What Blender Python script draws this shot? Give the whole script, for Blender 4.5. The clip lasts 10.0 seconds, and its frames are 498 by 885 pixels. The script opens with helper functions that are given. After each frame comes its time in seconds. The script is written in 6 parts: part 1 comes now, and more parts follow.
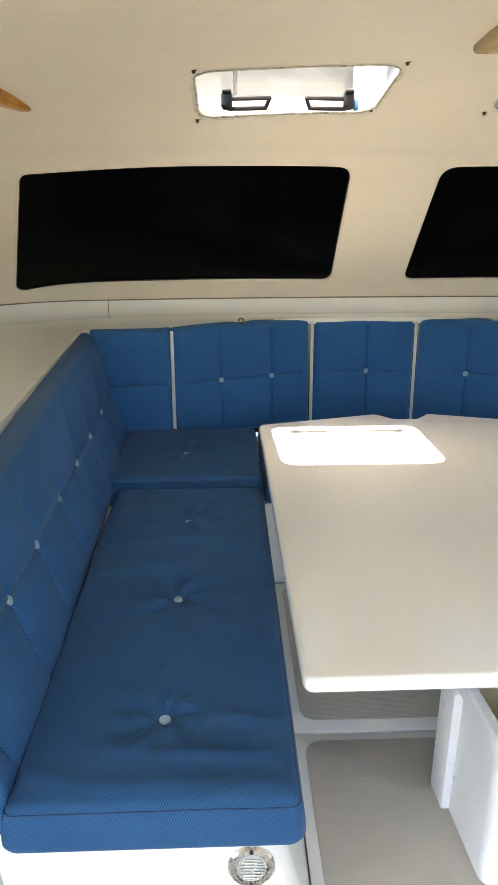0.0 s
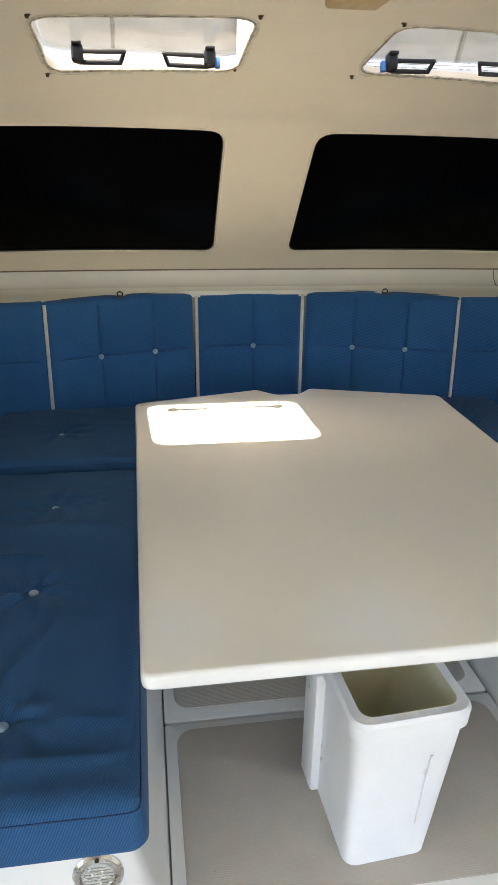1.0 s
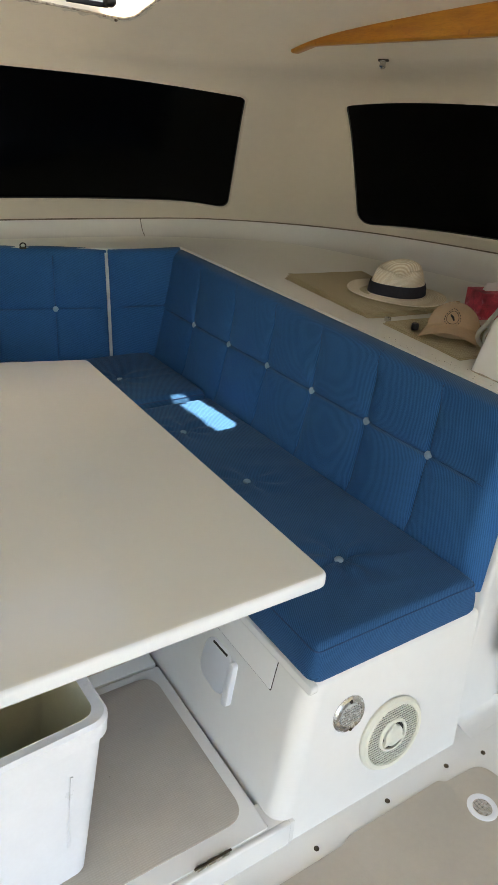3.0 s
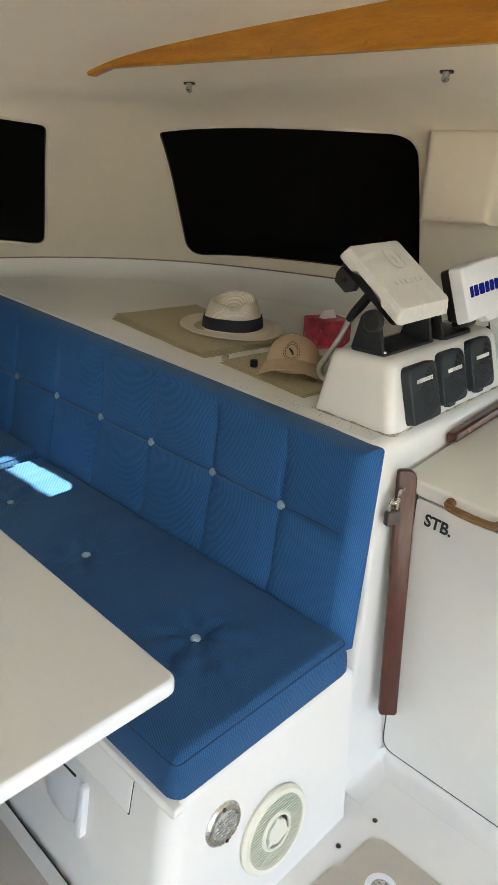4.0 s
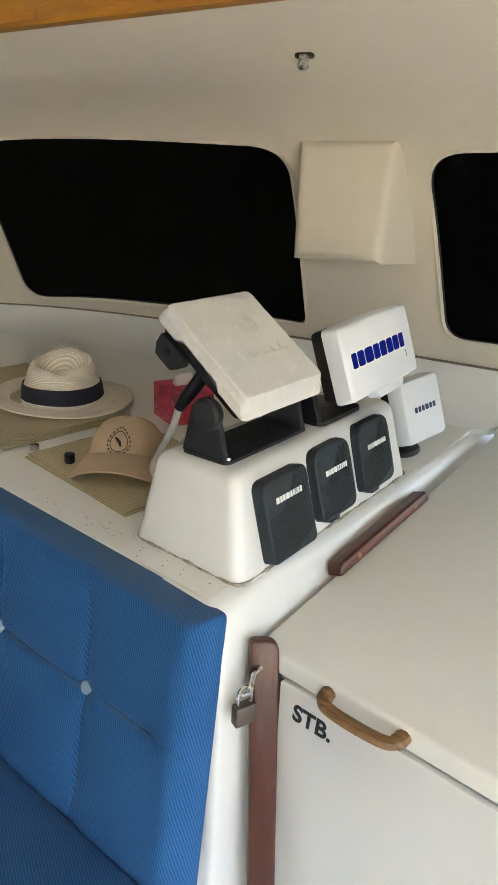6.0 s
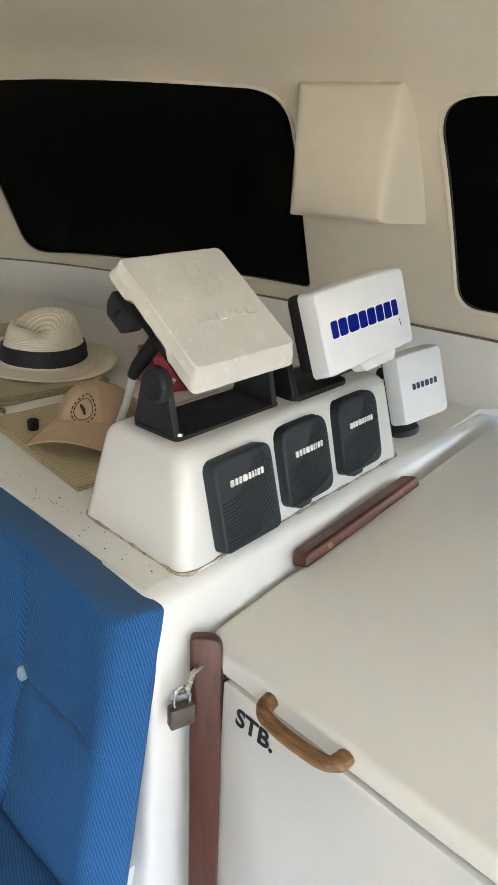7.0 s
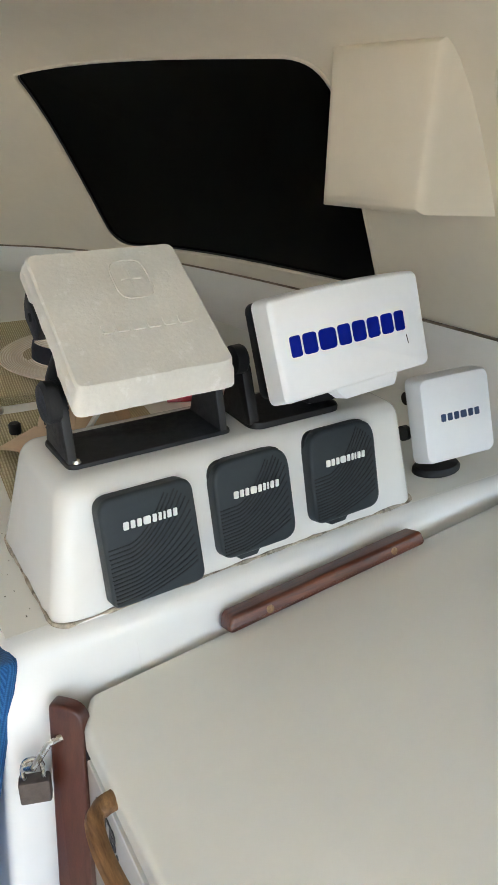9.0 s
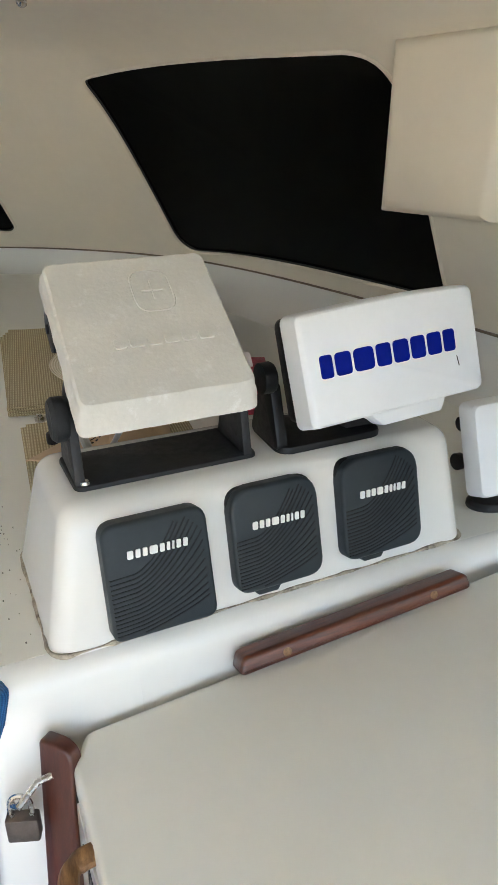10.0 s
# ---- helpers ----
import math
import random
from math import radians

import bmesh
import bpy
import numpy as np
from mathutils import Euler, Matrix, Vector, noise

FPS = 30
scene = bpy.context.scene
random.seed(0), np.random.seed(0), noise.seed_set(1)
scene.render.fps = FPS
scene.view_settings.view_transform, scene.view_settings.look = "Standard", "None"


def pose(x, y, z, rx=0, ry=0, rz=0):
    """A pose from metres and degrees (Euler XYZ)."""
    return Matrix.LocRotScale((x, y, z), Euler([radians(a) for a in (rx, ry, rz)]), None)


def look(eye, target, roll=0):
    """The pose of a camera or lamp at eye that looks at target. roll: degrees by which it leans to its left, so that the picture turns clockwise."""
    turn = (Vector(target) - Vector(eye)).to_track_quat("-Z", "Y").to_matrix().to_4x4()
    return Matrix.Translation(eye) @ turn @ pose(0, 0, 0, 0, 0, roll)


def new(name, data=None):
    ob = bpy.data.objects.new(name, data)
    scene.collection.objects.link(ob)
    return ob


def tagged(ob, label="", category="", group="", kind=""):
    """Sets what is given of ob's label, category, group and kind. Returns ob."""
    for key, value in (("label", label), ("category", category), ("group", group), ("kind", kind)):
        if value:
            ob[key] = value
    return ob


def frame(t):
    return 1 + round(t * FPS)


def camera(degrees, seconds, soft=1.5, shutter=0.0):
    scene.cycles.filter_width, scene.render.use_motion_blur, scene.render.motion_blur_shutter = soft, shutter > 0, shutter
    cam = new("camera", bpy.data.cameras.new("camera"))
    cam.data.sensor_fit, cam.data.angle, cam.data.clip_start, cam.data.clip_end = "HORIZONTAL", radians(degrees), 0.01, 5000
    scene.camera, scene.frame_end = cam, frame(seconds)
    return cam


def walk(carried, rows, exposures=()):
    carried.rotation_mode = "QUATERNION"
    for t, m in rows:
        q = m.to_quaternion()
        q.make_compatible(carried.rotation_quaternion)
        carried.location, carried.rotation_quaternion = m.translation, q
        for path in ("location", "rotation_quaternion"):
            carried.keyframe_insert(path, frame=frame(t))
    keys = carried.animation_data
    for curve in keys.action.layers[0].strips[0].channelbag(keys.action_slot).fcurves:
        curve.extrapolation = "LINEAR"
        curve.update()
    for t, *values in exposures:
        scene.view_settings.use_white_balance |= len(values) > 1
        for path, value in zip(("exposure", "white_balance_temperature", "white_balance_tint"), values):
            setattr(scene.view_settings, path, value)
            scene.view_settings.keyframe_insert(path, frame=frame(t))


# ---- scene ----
cam = camera(40.0, 10.0, soft=0.8)
PATH = [
    (0, (-0.6685, 0.0928, 1.4398), (-0.6059, 1.9729, 0.7606), -0.14),
    (0.5, (-0.5919, 0.1301, 1.4243), (-0.4532, 2.0004, 0.7295), 0.81),
    (1, (-0.5066, 0.166, 1.4168), (-0.2159, 2., 0.6738), 0.89),
    (1.5, (-0.421, 0.1827, 1.4045), (0.0157, 1.9635, 0.6057), 1.73),
    (2, (-0.3763, 0.186, 1.4371), (0.2587, 1.8815, 0.5874), 2.01),
    (2.5, (-0.2819, 0.1858, 1.4077), (0.5493, 1.8064, 0.5813), 3.73),
    (3, (-0.2098, 0.2712, 1.4322), (0.8061, 1.767, 0.5775), 3.70),
    (3.2, (-0.1628, 0.3082, 1.4372), (0.9411, 1.749, 0.5965), 2.70),
    (4.3, (0.0909, 0.4257, 1.4332), (1.4488, 1.6817, 0.6726), 2.85),
    (4.5, (0.1845, 0.4345, 1.437), (1.5377, 1.7005, 0.6847), 3.47),
    (5, (0.3344, 0.4297, 1.4548), (1.694, 1.6811, 0.6897), 5.59),
    (5.5, (0.4208, 0.5056, 1.449), (1.8305, 1.7301, 0.7326), 4.68),
    (6, (0.5766, 0.6264, 1.4319), (2.0505, 1.7759, 0.7205), 2.41),
    (6.2, (0.6155, 0.6532, 1.4315), (2.0863, 1.7813, 0.6805), 1.75),
    (7.3, (0.8186, 0.5441, 1.3983), (2.0891, 1.8413, 0.5597), 3.93),
    (7.5, (0.875, 0.5067, 1.3939), (2.0472, 1.8811, 0.5353), 3.16),
    (8, (0.9806, 0.4965, 1.3936), (2.0675, 1.916, 0.4973), 1.51),
    (8.5, (1.0497, 0.5366, 1.3894), (2.1389, 1.9833, 0.5404), 1.37),
    (9, (1.1481, 0.5201, 1.4003), (2.1151, 2.053, 0.5546), 1.42),
    (9.5, (1.2438, 0.5288, 1.3965), (2.0805, 2.1431, 0.5634), 1.83),
    (10, (1.2561, 0.5507, 1.3977), (2.0074, 2.2022, 0.5562), 0.56),
]
EXPOSURES = [(0.0, 3.58, 7150, 10), (0.5, 3.4, 7150, 10), (1.0, 3.15, 7250, 10), (1.5, 3.02, 7300, 10), (2.0, 3.02, 7350, 10), (3.0, 3.12, 7300, 10), (4.5, 3.43, 7150, 10), (5.5, 3.55, 7050, 10), (6.0, 3.64, 6900, 10), (7.5, 3.66, 6720, 10), (8.0, 3.56, 6620, 10), (10.0, 3.57, 6520, 10)]
walk(cam, [(t, look(eye, target, roll)) for t, eye, target, roll in PATH], EXPOSURES)

# ---- world, sun ----
SUN_WAY = Vector((-0.241, -0.07, 1.096)).normalized()
world = bpy.data.worlds.new("sky")
scene.world = world
world.use_nodes = True
wn = world.node_tree.nodes
sky = wn.new("ShaderNodeTexSky")
sky.sky_type, sky.sun_disc = "NISHITA", False
sky.sun_elevation = math.asin(SUN_WAY.z)
sky.sun_rotation = math.atan2(SUN_WAY.x, SUN_WAY.y)
sky.dust_density = 3.0
world.node_tree.links.new(sky.outputs[0], wn["Background"].inputs[0])
wn["Background"].inputs[1].default_value = 0.10
sun = new("sun", bpy.data.lights.new("sun", "SUN"))
sun.data.energy, sun.data.angle, sun.data.color = 5.0, radians(0.5), (1.0, 0.96, 0.9)
sun.matrix_world = Matrix.Translation((0, 0, 6)) @ SUN_WAY.to_track_quat("Z", "Y").to_matrix().to_4x4()

CX = -0.02           # the boat's centreline


# ---- materials ----
def ramp(nt, src, lo, hi, a, b):
    r = nt.nodes.new("ShaderNodeMapRange")
    r.inputs[1].default_value, r.inputs[2].default_value = lo, hi
    r.inputs[3].default_value, r.inputs[4].default_value = a, b
    nt.links.new(src, r.inputs[0])
    return r.outputs[0]


def noise_tex(nt, vec, scale, detail=3.0, rough=0.55):
    n = nt.nodes.new("ShaderNodeTexNoise")
    n.inputs["Scale"].default_value, n.inputs["Detail"].default_value, n.inputs["Roughness"].default_value = scale, detail, rough
    if vec is not None:
        nt.links.new(vec, n.inputs["Vector"])
    return n.outputs[0]


def mixed(nt, fac, a, b, kind="MIX"):
    m = nt.nodes.new("ShaderNodeMix")
    m.data_type, m.blend_type = "RGBA", kind
    for sock, v in ((m.inputs[0], fac), (m.inputs[6], a), (m.inputs[7], b)):
        if hasattr(v, "links"):
            nt.links.new(v, sock)
        elif isinstance(v, (int, float)):
            sock.default_value = v
        else:
            sock.default_value = (*v, 1)
    return m.outputs[2]


def bumped(nt, height, strength, dist, normal=None):
    b = nt.nodes.new("ShaderNodeBump")
    b.inputs["Strength"].default_value, b.inputs["Distance"].default_value = strength, dist
    nt.links.new(height, b.inputs["Height"])
    if normal is not None:
        nt.links.new(normal, b.inputs["Normal"])
    return b.outputs[0]


def start(name, rough=0.5, metal=0.0):
    m = bpy.data.materials.new(name)
    m.use_nodes = True
    nt = m.node_tree
    p = nt.nodes["Principled BSDF"]
    p.inputs["Roughness"].default_value, p.inputs["Metallic"].default_value = rough, metal
    tc = nt.nodes.new("ShaderNodeTexCoord")
    return m, nt, p, tc


def surface(name, col, rough=0.5, metal=0.0, var=0.06, vscale=5.0, bump=0.0, bscale=150.0, bdist=0.001, dirt=None, dirt_at=0.66, dscale=9.0, coat=0.0, rvar=0.08):
    """A plain surface with broad and fine variation, fine relief and scattered stains."""
    m, nt, p, tc = start(name, rough, metal)
    o = tc.outputs["Object"]
    big = ramp(nt, noise_tex(nt, o, vscale), 0.3, 0.7, 1 - var, 1 + var)
    fine = ramp(nt, noise_tex(nt, o, vscale * 14), 0.3, 0.7, 1 - var * 0.4, 1 + var * 0.4)
    mm = nt.nodes.new("ShaderNodeMath")
    mm.operation = "MULTIPLY"
    nt.links.new(big, mm.inputs[0]), nt.links.new(fine, mm.inputs[1])
    c = mixed(nt, 1.0, col, mm.outputs[0], "MULTIPLY")
    if dirt:
        c = mixed(nt, ramp(nt, noise_tex(nt, o, dscale, 8, 0.7), dirt_at, dirt_at + 0.12, 0, 0.75), c, dirt)
    nt.links.new(c, p.inputs["Base Color"])
    nt.links.new(ramp(nt, noise_tex(nt, o, vscale * 3, 4), 0.3, 0.7, max(rough - rvar, 0.02), rough + rvar), p.inputs["Roughness"])
    if bump:
        nt.links.new(bumped(nt, noise_tex(nt, o, bscale, 4), bump, bdist), p.inputs["Normal"])
    if coat:
        p.inputs["Coat Weight"].default_value, p.inputs["Coat Roughness"].default_value = coat, 0.08
    return m


def wave_tex(nt, vec, scale, direction="X", distortion=0.0):
    w = nt.nodes.new("ShaderNodeTexWave")
    w.bands_direction = direction
    w.inputs["Scale"].default_value, w.inputs["Distortion"].default_value = scale, distortion
    w.inputs["Detail"].default_value, w.inputs["Detail Scale"].default_value = 1.0, 0.15
    nt.links.new(vec, w.inputs["Vector"])
    return w.outputs["Fac"]


def fabric(name, col, light, dust=None, sheen=0.06):
    """Woven ribbed upholstery: fine diagonal ribs, crossing thread, faded and dusty towards some patches."""
    m, nt, p, tc = start(name, 0.92)
    mp = nt.nodes.new("ShaderNodeMapping")
    mp.inputs["Rotation"].default_value[2] = radians(24)
    nt.links.new(tc.outputs["UV"], mp.inputs["Vector"])
    rib = wave_tex(nt, mp.outputs[0], 66, "X", 0.5)
    thread = wave_tex(nt, mp.outputs[0], 130, "Y", 0.15)
    rag = noise_tex(nt, tc.outputs["UV"], 420, 2)
    fade = ramp(nt, noise_tex(nt, tc.outputs["Object"], 4, 4), 0.35, 0.75, 0.0, 0.5)
    a = mixed(nt, ramp(nt, rib, 0.12, 0.9, 0.14, 0.52), col, light)
    a = mixed(nt, ramp(nt, thread, 0.6, 1.0, 0.0, 0.3), a, tuple(0.45 * v for v in col))
    a = mixed(nt, ramp(nt, rag, 0.35, 0.7, 0.0, 0.25), a, light)
    a = mixed(nt, fade, a, mixed(nt, 0.35, a, light))
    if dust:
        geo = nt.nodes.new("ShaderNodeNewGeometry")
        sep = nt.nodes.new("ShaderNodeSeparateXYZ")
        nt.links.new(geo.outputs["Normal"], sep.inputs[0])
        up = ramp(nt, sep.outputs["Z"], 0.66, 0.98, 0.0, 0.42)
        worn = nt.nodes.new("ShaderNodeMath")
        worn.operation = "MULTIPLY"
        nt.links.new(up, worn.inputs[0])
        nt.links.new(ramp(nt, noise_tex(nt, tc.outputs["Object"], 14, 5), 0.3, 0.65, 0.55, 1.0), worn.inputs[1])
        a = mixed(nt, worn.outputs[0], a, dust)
    nt.links.new(a, p.inputs["Base Color"])
    p.inputs["Sheen Weight"].default_value, p.inputs["Sheen Roughness"].default_value = sheen, 0.4
    p.inputs["Specular IOR Level"].default_value = 0.2
    n1 = bumped(nt, rib, 0.22, 0.001)
    n1 = bumped(nt, thread, 0.25, 0.0006, n1)
    nt.links.new(n1, p.inputs["Normal"])
    return m


def wood(name, dark, light, axis_scale, rough=0.35, coat=0.3, ring=14.0):
    """Varnished wood, the grain running along the axis with the smallest scale."""
    m, nt, p, tc = start(name, rough)
    mp = nt.nodes.new("ShaderNodeMapping")
    mp.inputs["Scale"].default_value = axis_scale
    nt.links.new(tc.outputs["Object"], mp.inputs["Vector"])
    fig = noise_tex(nt, mp.outputs[0], ring, 5, 0.6)
    fine = noise_tex(nt, mp.outputs[0], ring * 9, 3)
    c = mixed(nt, ramp(nt, fig, 0.35, 0.68, 0, 1), dark, light)
    c = mixed(nt, ramp(nt, fine, 0.45, 0.75, 0, 0.35), c, tuple(0.6 * v for v in dark))
    c = mixed(nt, ramp(nt, noise_tex(nt, tc.outputs["Object"], 40, 2), 0.7, 0.78, 0, 0.5), c, tuple(0.5 * v for v in dark))
    nt.links.new(c, p.inputs["Base Color"])
    nt.links.new(bumped(nt, fine, 0.15, 0.0008), p.inputs["Normal"])
    p.inputs["Coat Weight"].default_value, p.inputs["Coat Roughness"].default_value = coat, 0.2
    return m


def nonskid(name, col):
    """Moulded anti-slip pattern: rows of small raised dashes."""
    m, nt, p, tc = start(name, 0.55)
    o = tc.outputs["Object"]
    rows, cols = wave_tex(nt, o, 60, "Y"), wave_tex(nt, o, 45, "X")
    mm = nt.nodes.new("ShaderNodeMath")
    mm.operation = "MULTIPLY"
    nt.links.new(rows, mm.inputs[0])
    nt.links.new(ramp(nt, cols, 0.1, 0.5, 0.68, 1), mm.inputs[1])
    c = mixed(nt, ramp(nt, mm.outputs[0], 0.1, 0.7, 0, 1), tuple(0.91 * v for v in col), col)
    c = mixed(nt, ramp(nt, noise_tex(nt, o, 300, 2), 0.35, 0.7, 0, 0.5), c, tuple(0.84 * v for v in col))
    c = mixed(nt, ramp(nt, noise_tex(nt, o, 7, 5), 0.42, 0.72, 0, 0.45), c, tuple(0.8 * v for v in col))
    c = mixed(nt, ramp(nt, noise_tex(nt, o, 130, 2), 0.76, 0.8, 0, 0.7), c, (0.12, 0.1, 0.08))
    nt.links.new(c, p.inputs["Base Color"])
    nt.links.new(bumped(nt, mm.outputs[0], 0.28, 0.0012), p.inputs["Normal"])
    return m


def straw(name, col, dark, scale=60.0, coarse=24.0):
    m, nt, p, tc = start(name, 0.8)
    u = tc.outputs["UV"]
    a, b = wave_tex(nt, u, scale, "X", 1.0), wave_tex(nt, u, coarse, "Y", 0.8)
    c = mixed(nt, ramp(nt, a, 0.2, 0.8, 0, 1), dark, col)
    c = mixed(nt, ramp(nt, b, 0.75, 1.0, 0, 0.6), c, dark)
    c = mixed(nt, ramp(nt, noise_tex(nt, u, 90, 3), 0.4, 0.7, 0, 0.5), c, tuple(0.7 * v for v in col))
    nt.links.new(c, p.inputs["Base Color"])
    nt.links.new(bumped(nt, a, 0.6, 0.0015), p.inputs["Normal"])
    return m


GELCOAT = surface("white_gelcoat", (0.76, 0.76, 0.73), 0.25, var=0.02, vscale=3, bump=0.03, bscale=9, bdist=0.003, dirt=(0.30, 0.26, 0.2), dirt_at=0.83, dscale=70, coat=0.2, rvar=0.02)
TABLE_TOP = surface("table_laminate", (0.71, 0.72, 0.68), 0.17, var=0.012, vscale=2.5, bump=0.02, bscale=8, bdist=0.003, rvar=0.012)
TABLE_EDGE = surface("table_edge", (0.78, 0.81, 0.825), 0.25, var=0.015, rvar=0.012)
LINER = surface("cream_liner", (0.74, 0.675, 0.56), 0.5, var=0.035, vscale=2.0, bump=0.10, bscale=45, bdist=0.002, dirt=(0.45, 0.38, 0.28), dirt_at=0.82, dscale=50)
CREAM = surface("cream_gelcoat", (0.745, 0.745, 0.685), 0.30, var=0.02, vscale=3, bump=0.04, bscale=10, bdist=0.003, dirt=(0.36, 0.3, 0.23), dirt_at=0.83, dscale=70, rvar=0.015)
# one cloth: shade coloured into the seats, light into the backs, which are dusty too
BLUE_SHADED = fabric("blue_weave_shaded", (0.0035, 0.029, 0.094), (0.046, 0.162, 0.345), sheen=0.10)
BLUE_BACK_LIT = fabric("blue_weave_dusty_lit", (0.004, 0.036, 0.122), (0.048, 0.200, 0.470), (0.11, 0.13, 0.135))
PIPING = surface("grey_piping", (0.62, 0.62, 0.6), 0.6, var=0.1, vscale=20)
PIPE_BLUE = surface("navy_piping", (0.010, 0.045, 0.13), 0.8, var=0.1, vscale=40)
BUTTON = surface("pale_blue_button", (0.27, 0.37, 0.47), 0.55, var=0.12, vscale=60)
WINDOW_BLACK = surface("blacked_out_acrylic", (0.0016, 0.0016, 0.0016), 0.2, var=0.15, vscale=2, rvar=0.05)
WINDOW_BLACK.node_tree.nodes["Principled BSDF"].inputs["Specular IOR Level"].default_value = 0.05
RUBBER = surface("black_rubber", (0.02, 0.02, 0.02), 0.6, var=0.1, vscale=30)
BLACK_PLASTIC = surface("black_plastic", (0.010, 0.010, 0.011), 0.42, var=0.15, vscale=30, bump=0.2, bscale=500)
GREY_PLASTIC = surface("dark_grey_plastic", (0.022, 0.023, 0.025), 0.48, var=0.12, vscale=30, bump=0.25, bscale=600)
SLATE = surface("slate_rubber_cover", (0.026, 0.034, 0.040), 0.5, var=0.08, vscale=18, bump=0.2, bscale=700)
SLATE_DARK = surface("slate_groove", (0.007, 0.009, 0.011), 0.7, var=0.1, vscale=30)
for _m in (SLATE, GREY_PLASTIC, BLACK_PLASTIC):
    _m.node_tree.nodes["Principled BSDF"].inputs["Specular IOR Level"].default_value = 0.32
PRINT_WHITE = surface("white_print", (0.8, 0.8, 0.78), 0.5, var=0.03)
PRINT_BLUE = surface("blue_print", (0.001, 0.010, 0.23), 0.6, var=0.05, vscale=40)
PRINT_BLUE.node_tree.nodes["Principled BSDF"].inputs["Specular IOR Level"].default_value = 0.1
PRINT_NAVY = surface("navy_print", (0.02, 0.05, 0.13), 0.4, var=0.05)
PRINT_BLACK = surface("black_print", (0.015, 0.015, 0.016), 0.5, var=0.05)
COVER_WHITE = surface("white_plastic", (0.78, 0.81, 0.84), 0.36, var=0.02, vscale=8, bump=0.1, bscale=500)
CHALKY = surface("chalky_weathered_plastic", (0.66, 0.65, 0.605), 0.8, var=0.06, vscale=14, bump=0.5, bscale=160, bdist=0.0012, dirt=(0.80, 0.80, 0.78), dirt_at=0.57, dscale=38)
BIN_WHITE = surface("white_bin_plastic", (0.80, 0.82, 0.84), 0.35, var=0.03, vscale=7, bump=0.06, bscale=60, dirt=(0.35, 0.36, 0.37), dirt_at=0.8, dscale=60)
BIN_INSIDE = surface("yellowed_plastic", (0.74, 0.71, 0.53), 0.5, var=0.05, vscale=8)
NONSKID = nonskid("beige_nonskid", (0.50, 0.455, 0.39))
NONSKID_SOLE = surface("beige_sole", (0.52, 0.48, 0.41), 0.5, var=0.05, vscale=5, bump=0.25, bscale=220, dirt=(0.12, 0.10, 0.075), dirt_at=0.755, dscale=75)
STEEL = surface("stainless_steel", (0.62, 0.61, 0.58), 0.25, 1.0, var=0.1, vscale=40)
DULL_STEEL = surface("tarnished_bronze", (0.085, 0.066, 0.045), 0.4, 0.85, var=0.25, vscale=60)
BROWN_LOCK = surface("brown_lock_body", (0.10, 0.078, 0.066), 0.45, 0.3, var=0.25, vscale=60, bump=0.2, bscale=300)
MAHOGANY = wood("mahogany", (0.062, 0.0145, 0.007), (0.092, 0.024, 0.0115), (9, 9, 1.0), 0.34, 0.25)
MAHOGANY_RAIL = wood("mahogany_rail", (0.062, 0.013, 0.005), (0.14, 0.034, 0.011), (1.0, 9, 9), 0.34, 0.2)
TEAK = wood("worn_teak", (0.13, 0.062, 0.02), (0.32, 0.17, 0.065), (9, 1.2, 9), 0.5, 0.1, 18)
PINE = wood("varnished_pine", (0.40, 0.150, 0.008), (0.56, 0.25, 0.018), (8, 0.6, 6), 0.35, 0.15, 6)
PINE_PALE = wood("weathered_pine", (0.46, 0.33, 0.15), (0.64, 0.50, 0.27), (8, 0.6, 6), 0.4, 0.2, 6)
STRAW_MAT = straw("woven_straw", (0.62, 0.55, 0.36), (0.34, 0.28, 0.16))
STRAW_HAT = straw("fine_straw", (0.92, 0.87, 0.74), (0.70, 0.60, 0.44), 62, 1)
BAND_NAVY = surface("navy_ribbon", (0.012, 0.013, 0.022), 0.75, var=0.15, vscale=40, bump=0.3, bscale=400)
CAP_TAN = surface("tan_cotton", (0.52, 0.38, 0.255), 0.9, var=0.06, vscale=18, bump=0.35, bscale=420)
RED_CARD = surface("pink_red_card", (0.50, 0.05, 0.09), 0.45, var=0.5, vscale=22, dirt=(0.75, 0.35, 0.5), dirt_at=0.55, dscale=26)
TISSUE = surface("white_tissue", (0.8, 0.78, 0.78), 0.9, var=0.04)
CABLE_GREY = surface("grey_cable", (0.5, 0.5, 0.48), 0.5, var=0.08, vscale=30)
SPEAKER_CREAM = surface("cream_plastic", (0.72, 0.71, 0.60), 0.45, var=0.03, vscale=15)
JOINT = surface("brown_joint", (0.16, 0.12, 0.085), 0.7, var=0.3, vscale=30)
SMEAR = surface("chipped_sealant_smear", (0.62, 0.58, 0.49), 0.75, var=0.18, vscale=30, bump=0.7, bscale=120, bdist=0.003, dirt=(0.25, 0.21, 0.16), dirt_at=0.60, dscale=70)
DARK_GAP = surface("dark_gap", (0.03, 0.026, 0.02), 0.8, var=0.1)
SEALANT = surface("dirty_sealant", (0.42, 0.37, 0.29), 0.75, var=0.4, vscale=60, bump=0.7, bscale=200, dirt=(0.09, 0.065, 0.045), dirt_at=0.50, dscale=70)
HATCH_WHITE = surface("hatch_frame_white", (0.78, 0.79, 0.79), 0.35, var=0.04, vscale=12, dirt=(0.35, 0.33, 0.28), dirt_at=0.68, dscale=35)
SEAL_GREY = surface("grey_seal", (0.20, 0.21, 0.21), 0.6, var=0.1, vscale=20)
ALLOY = surface("hatch_alloy", (0.66, 0.67, 0.68), 0.3, 0.9, var=0.08, vscale=20)
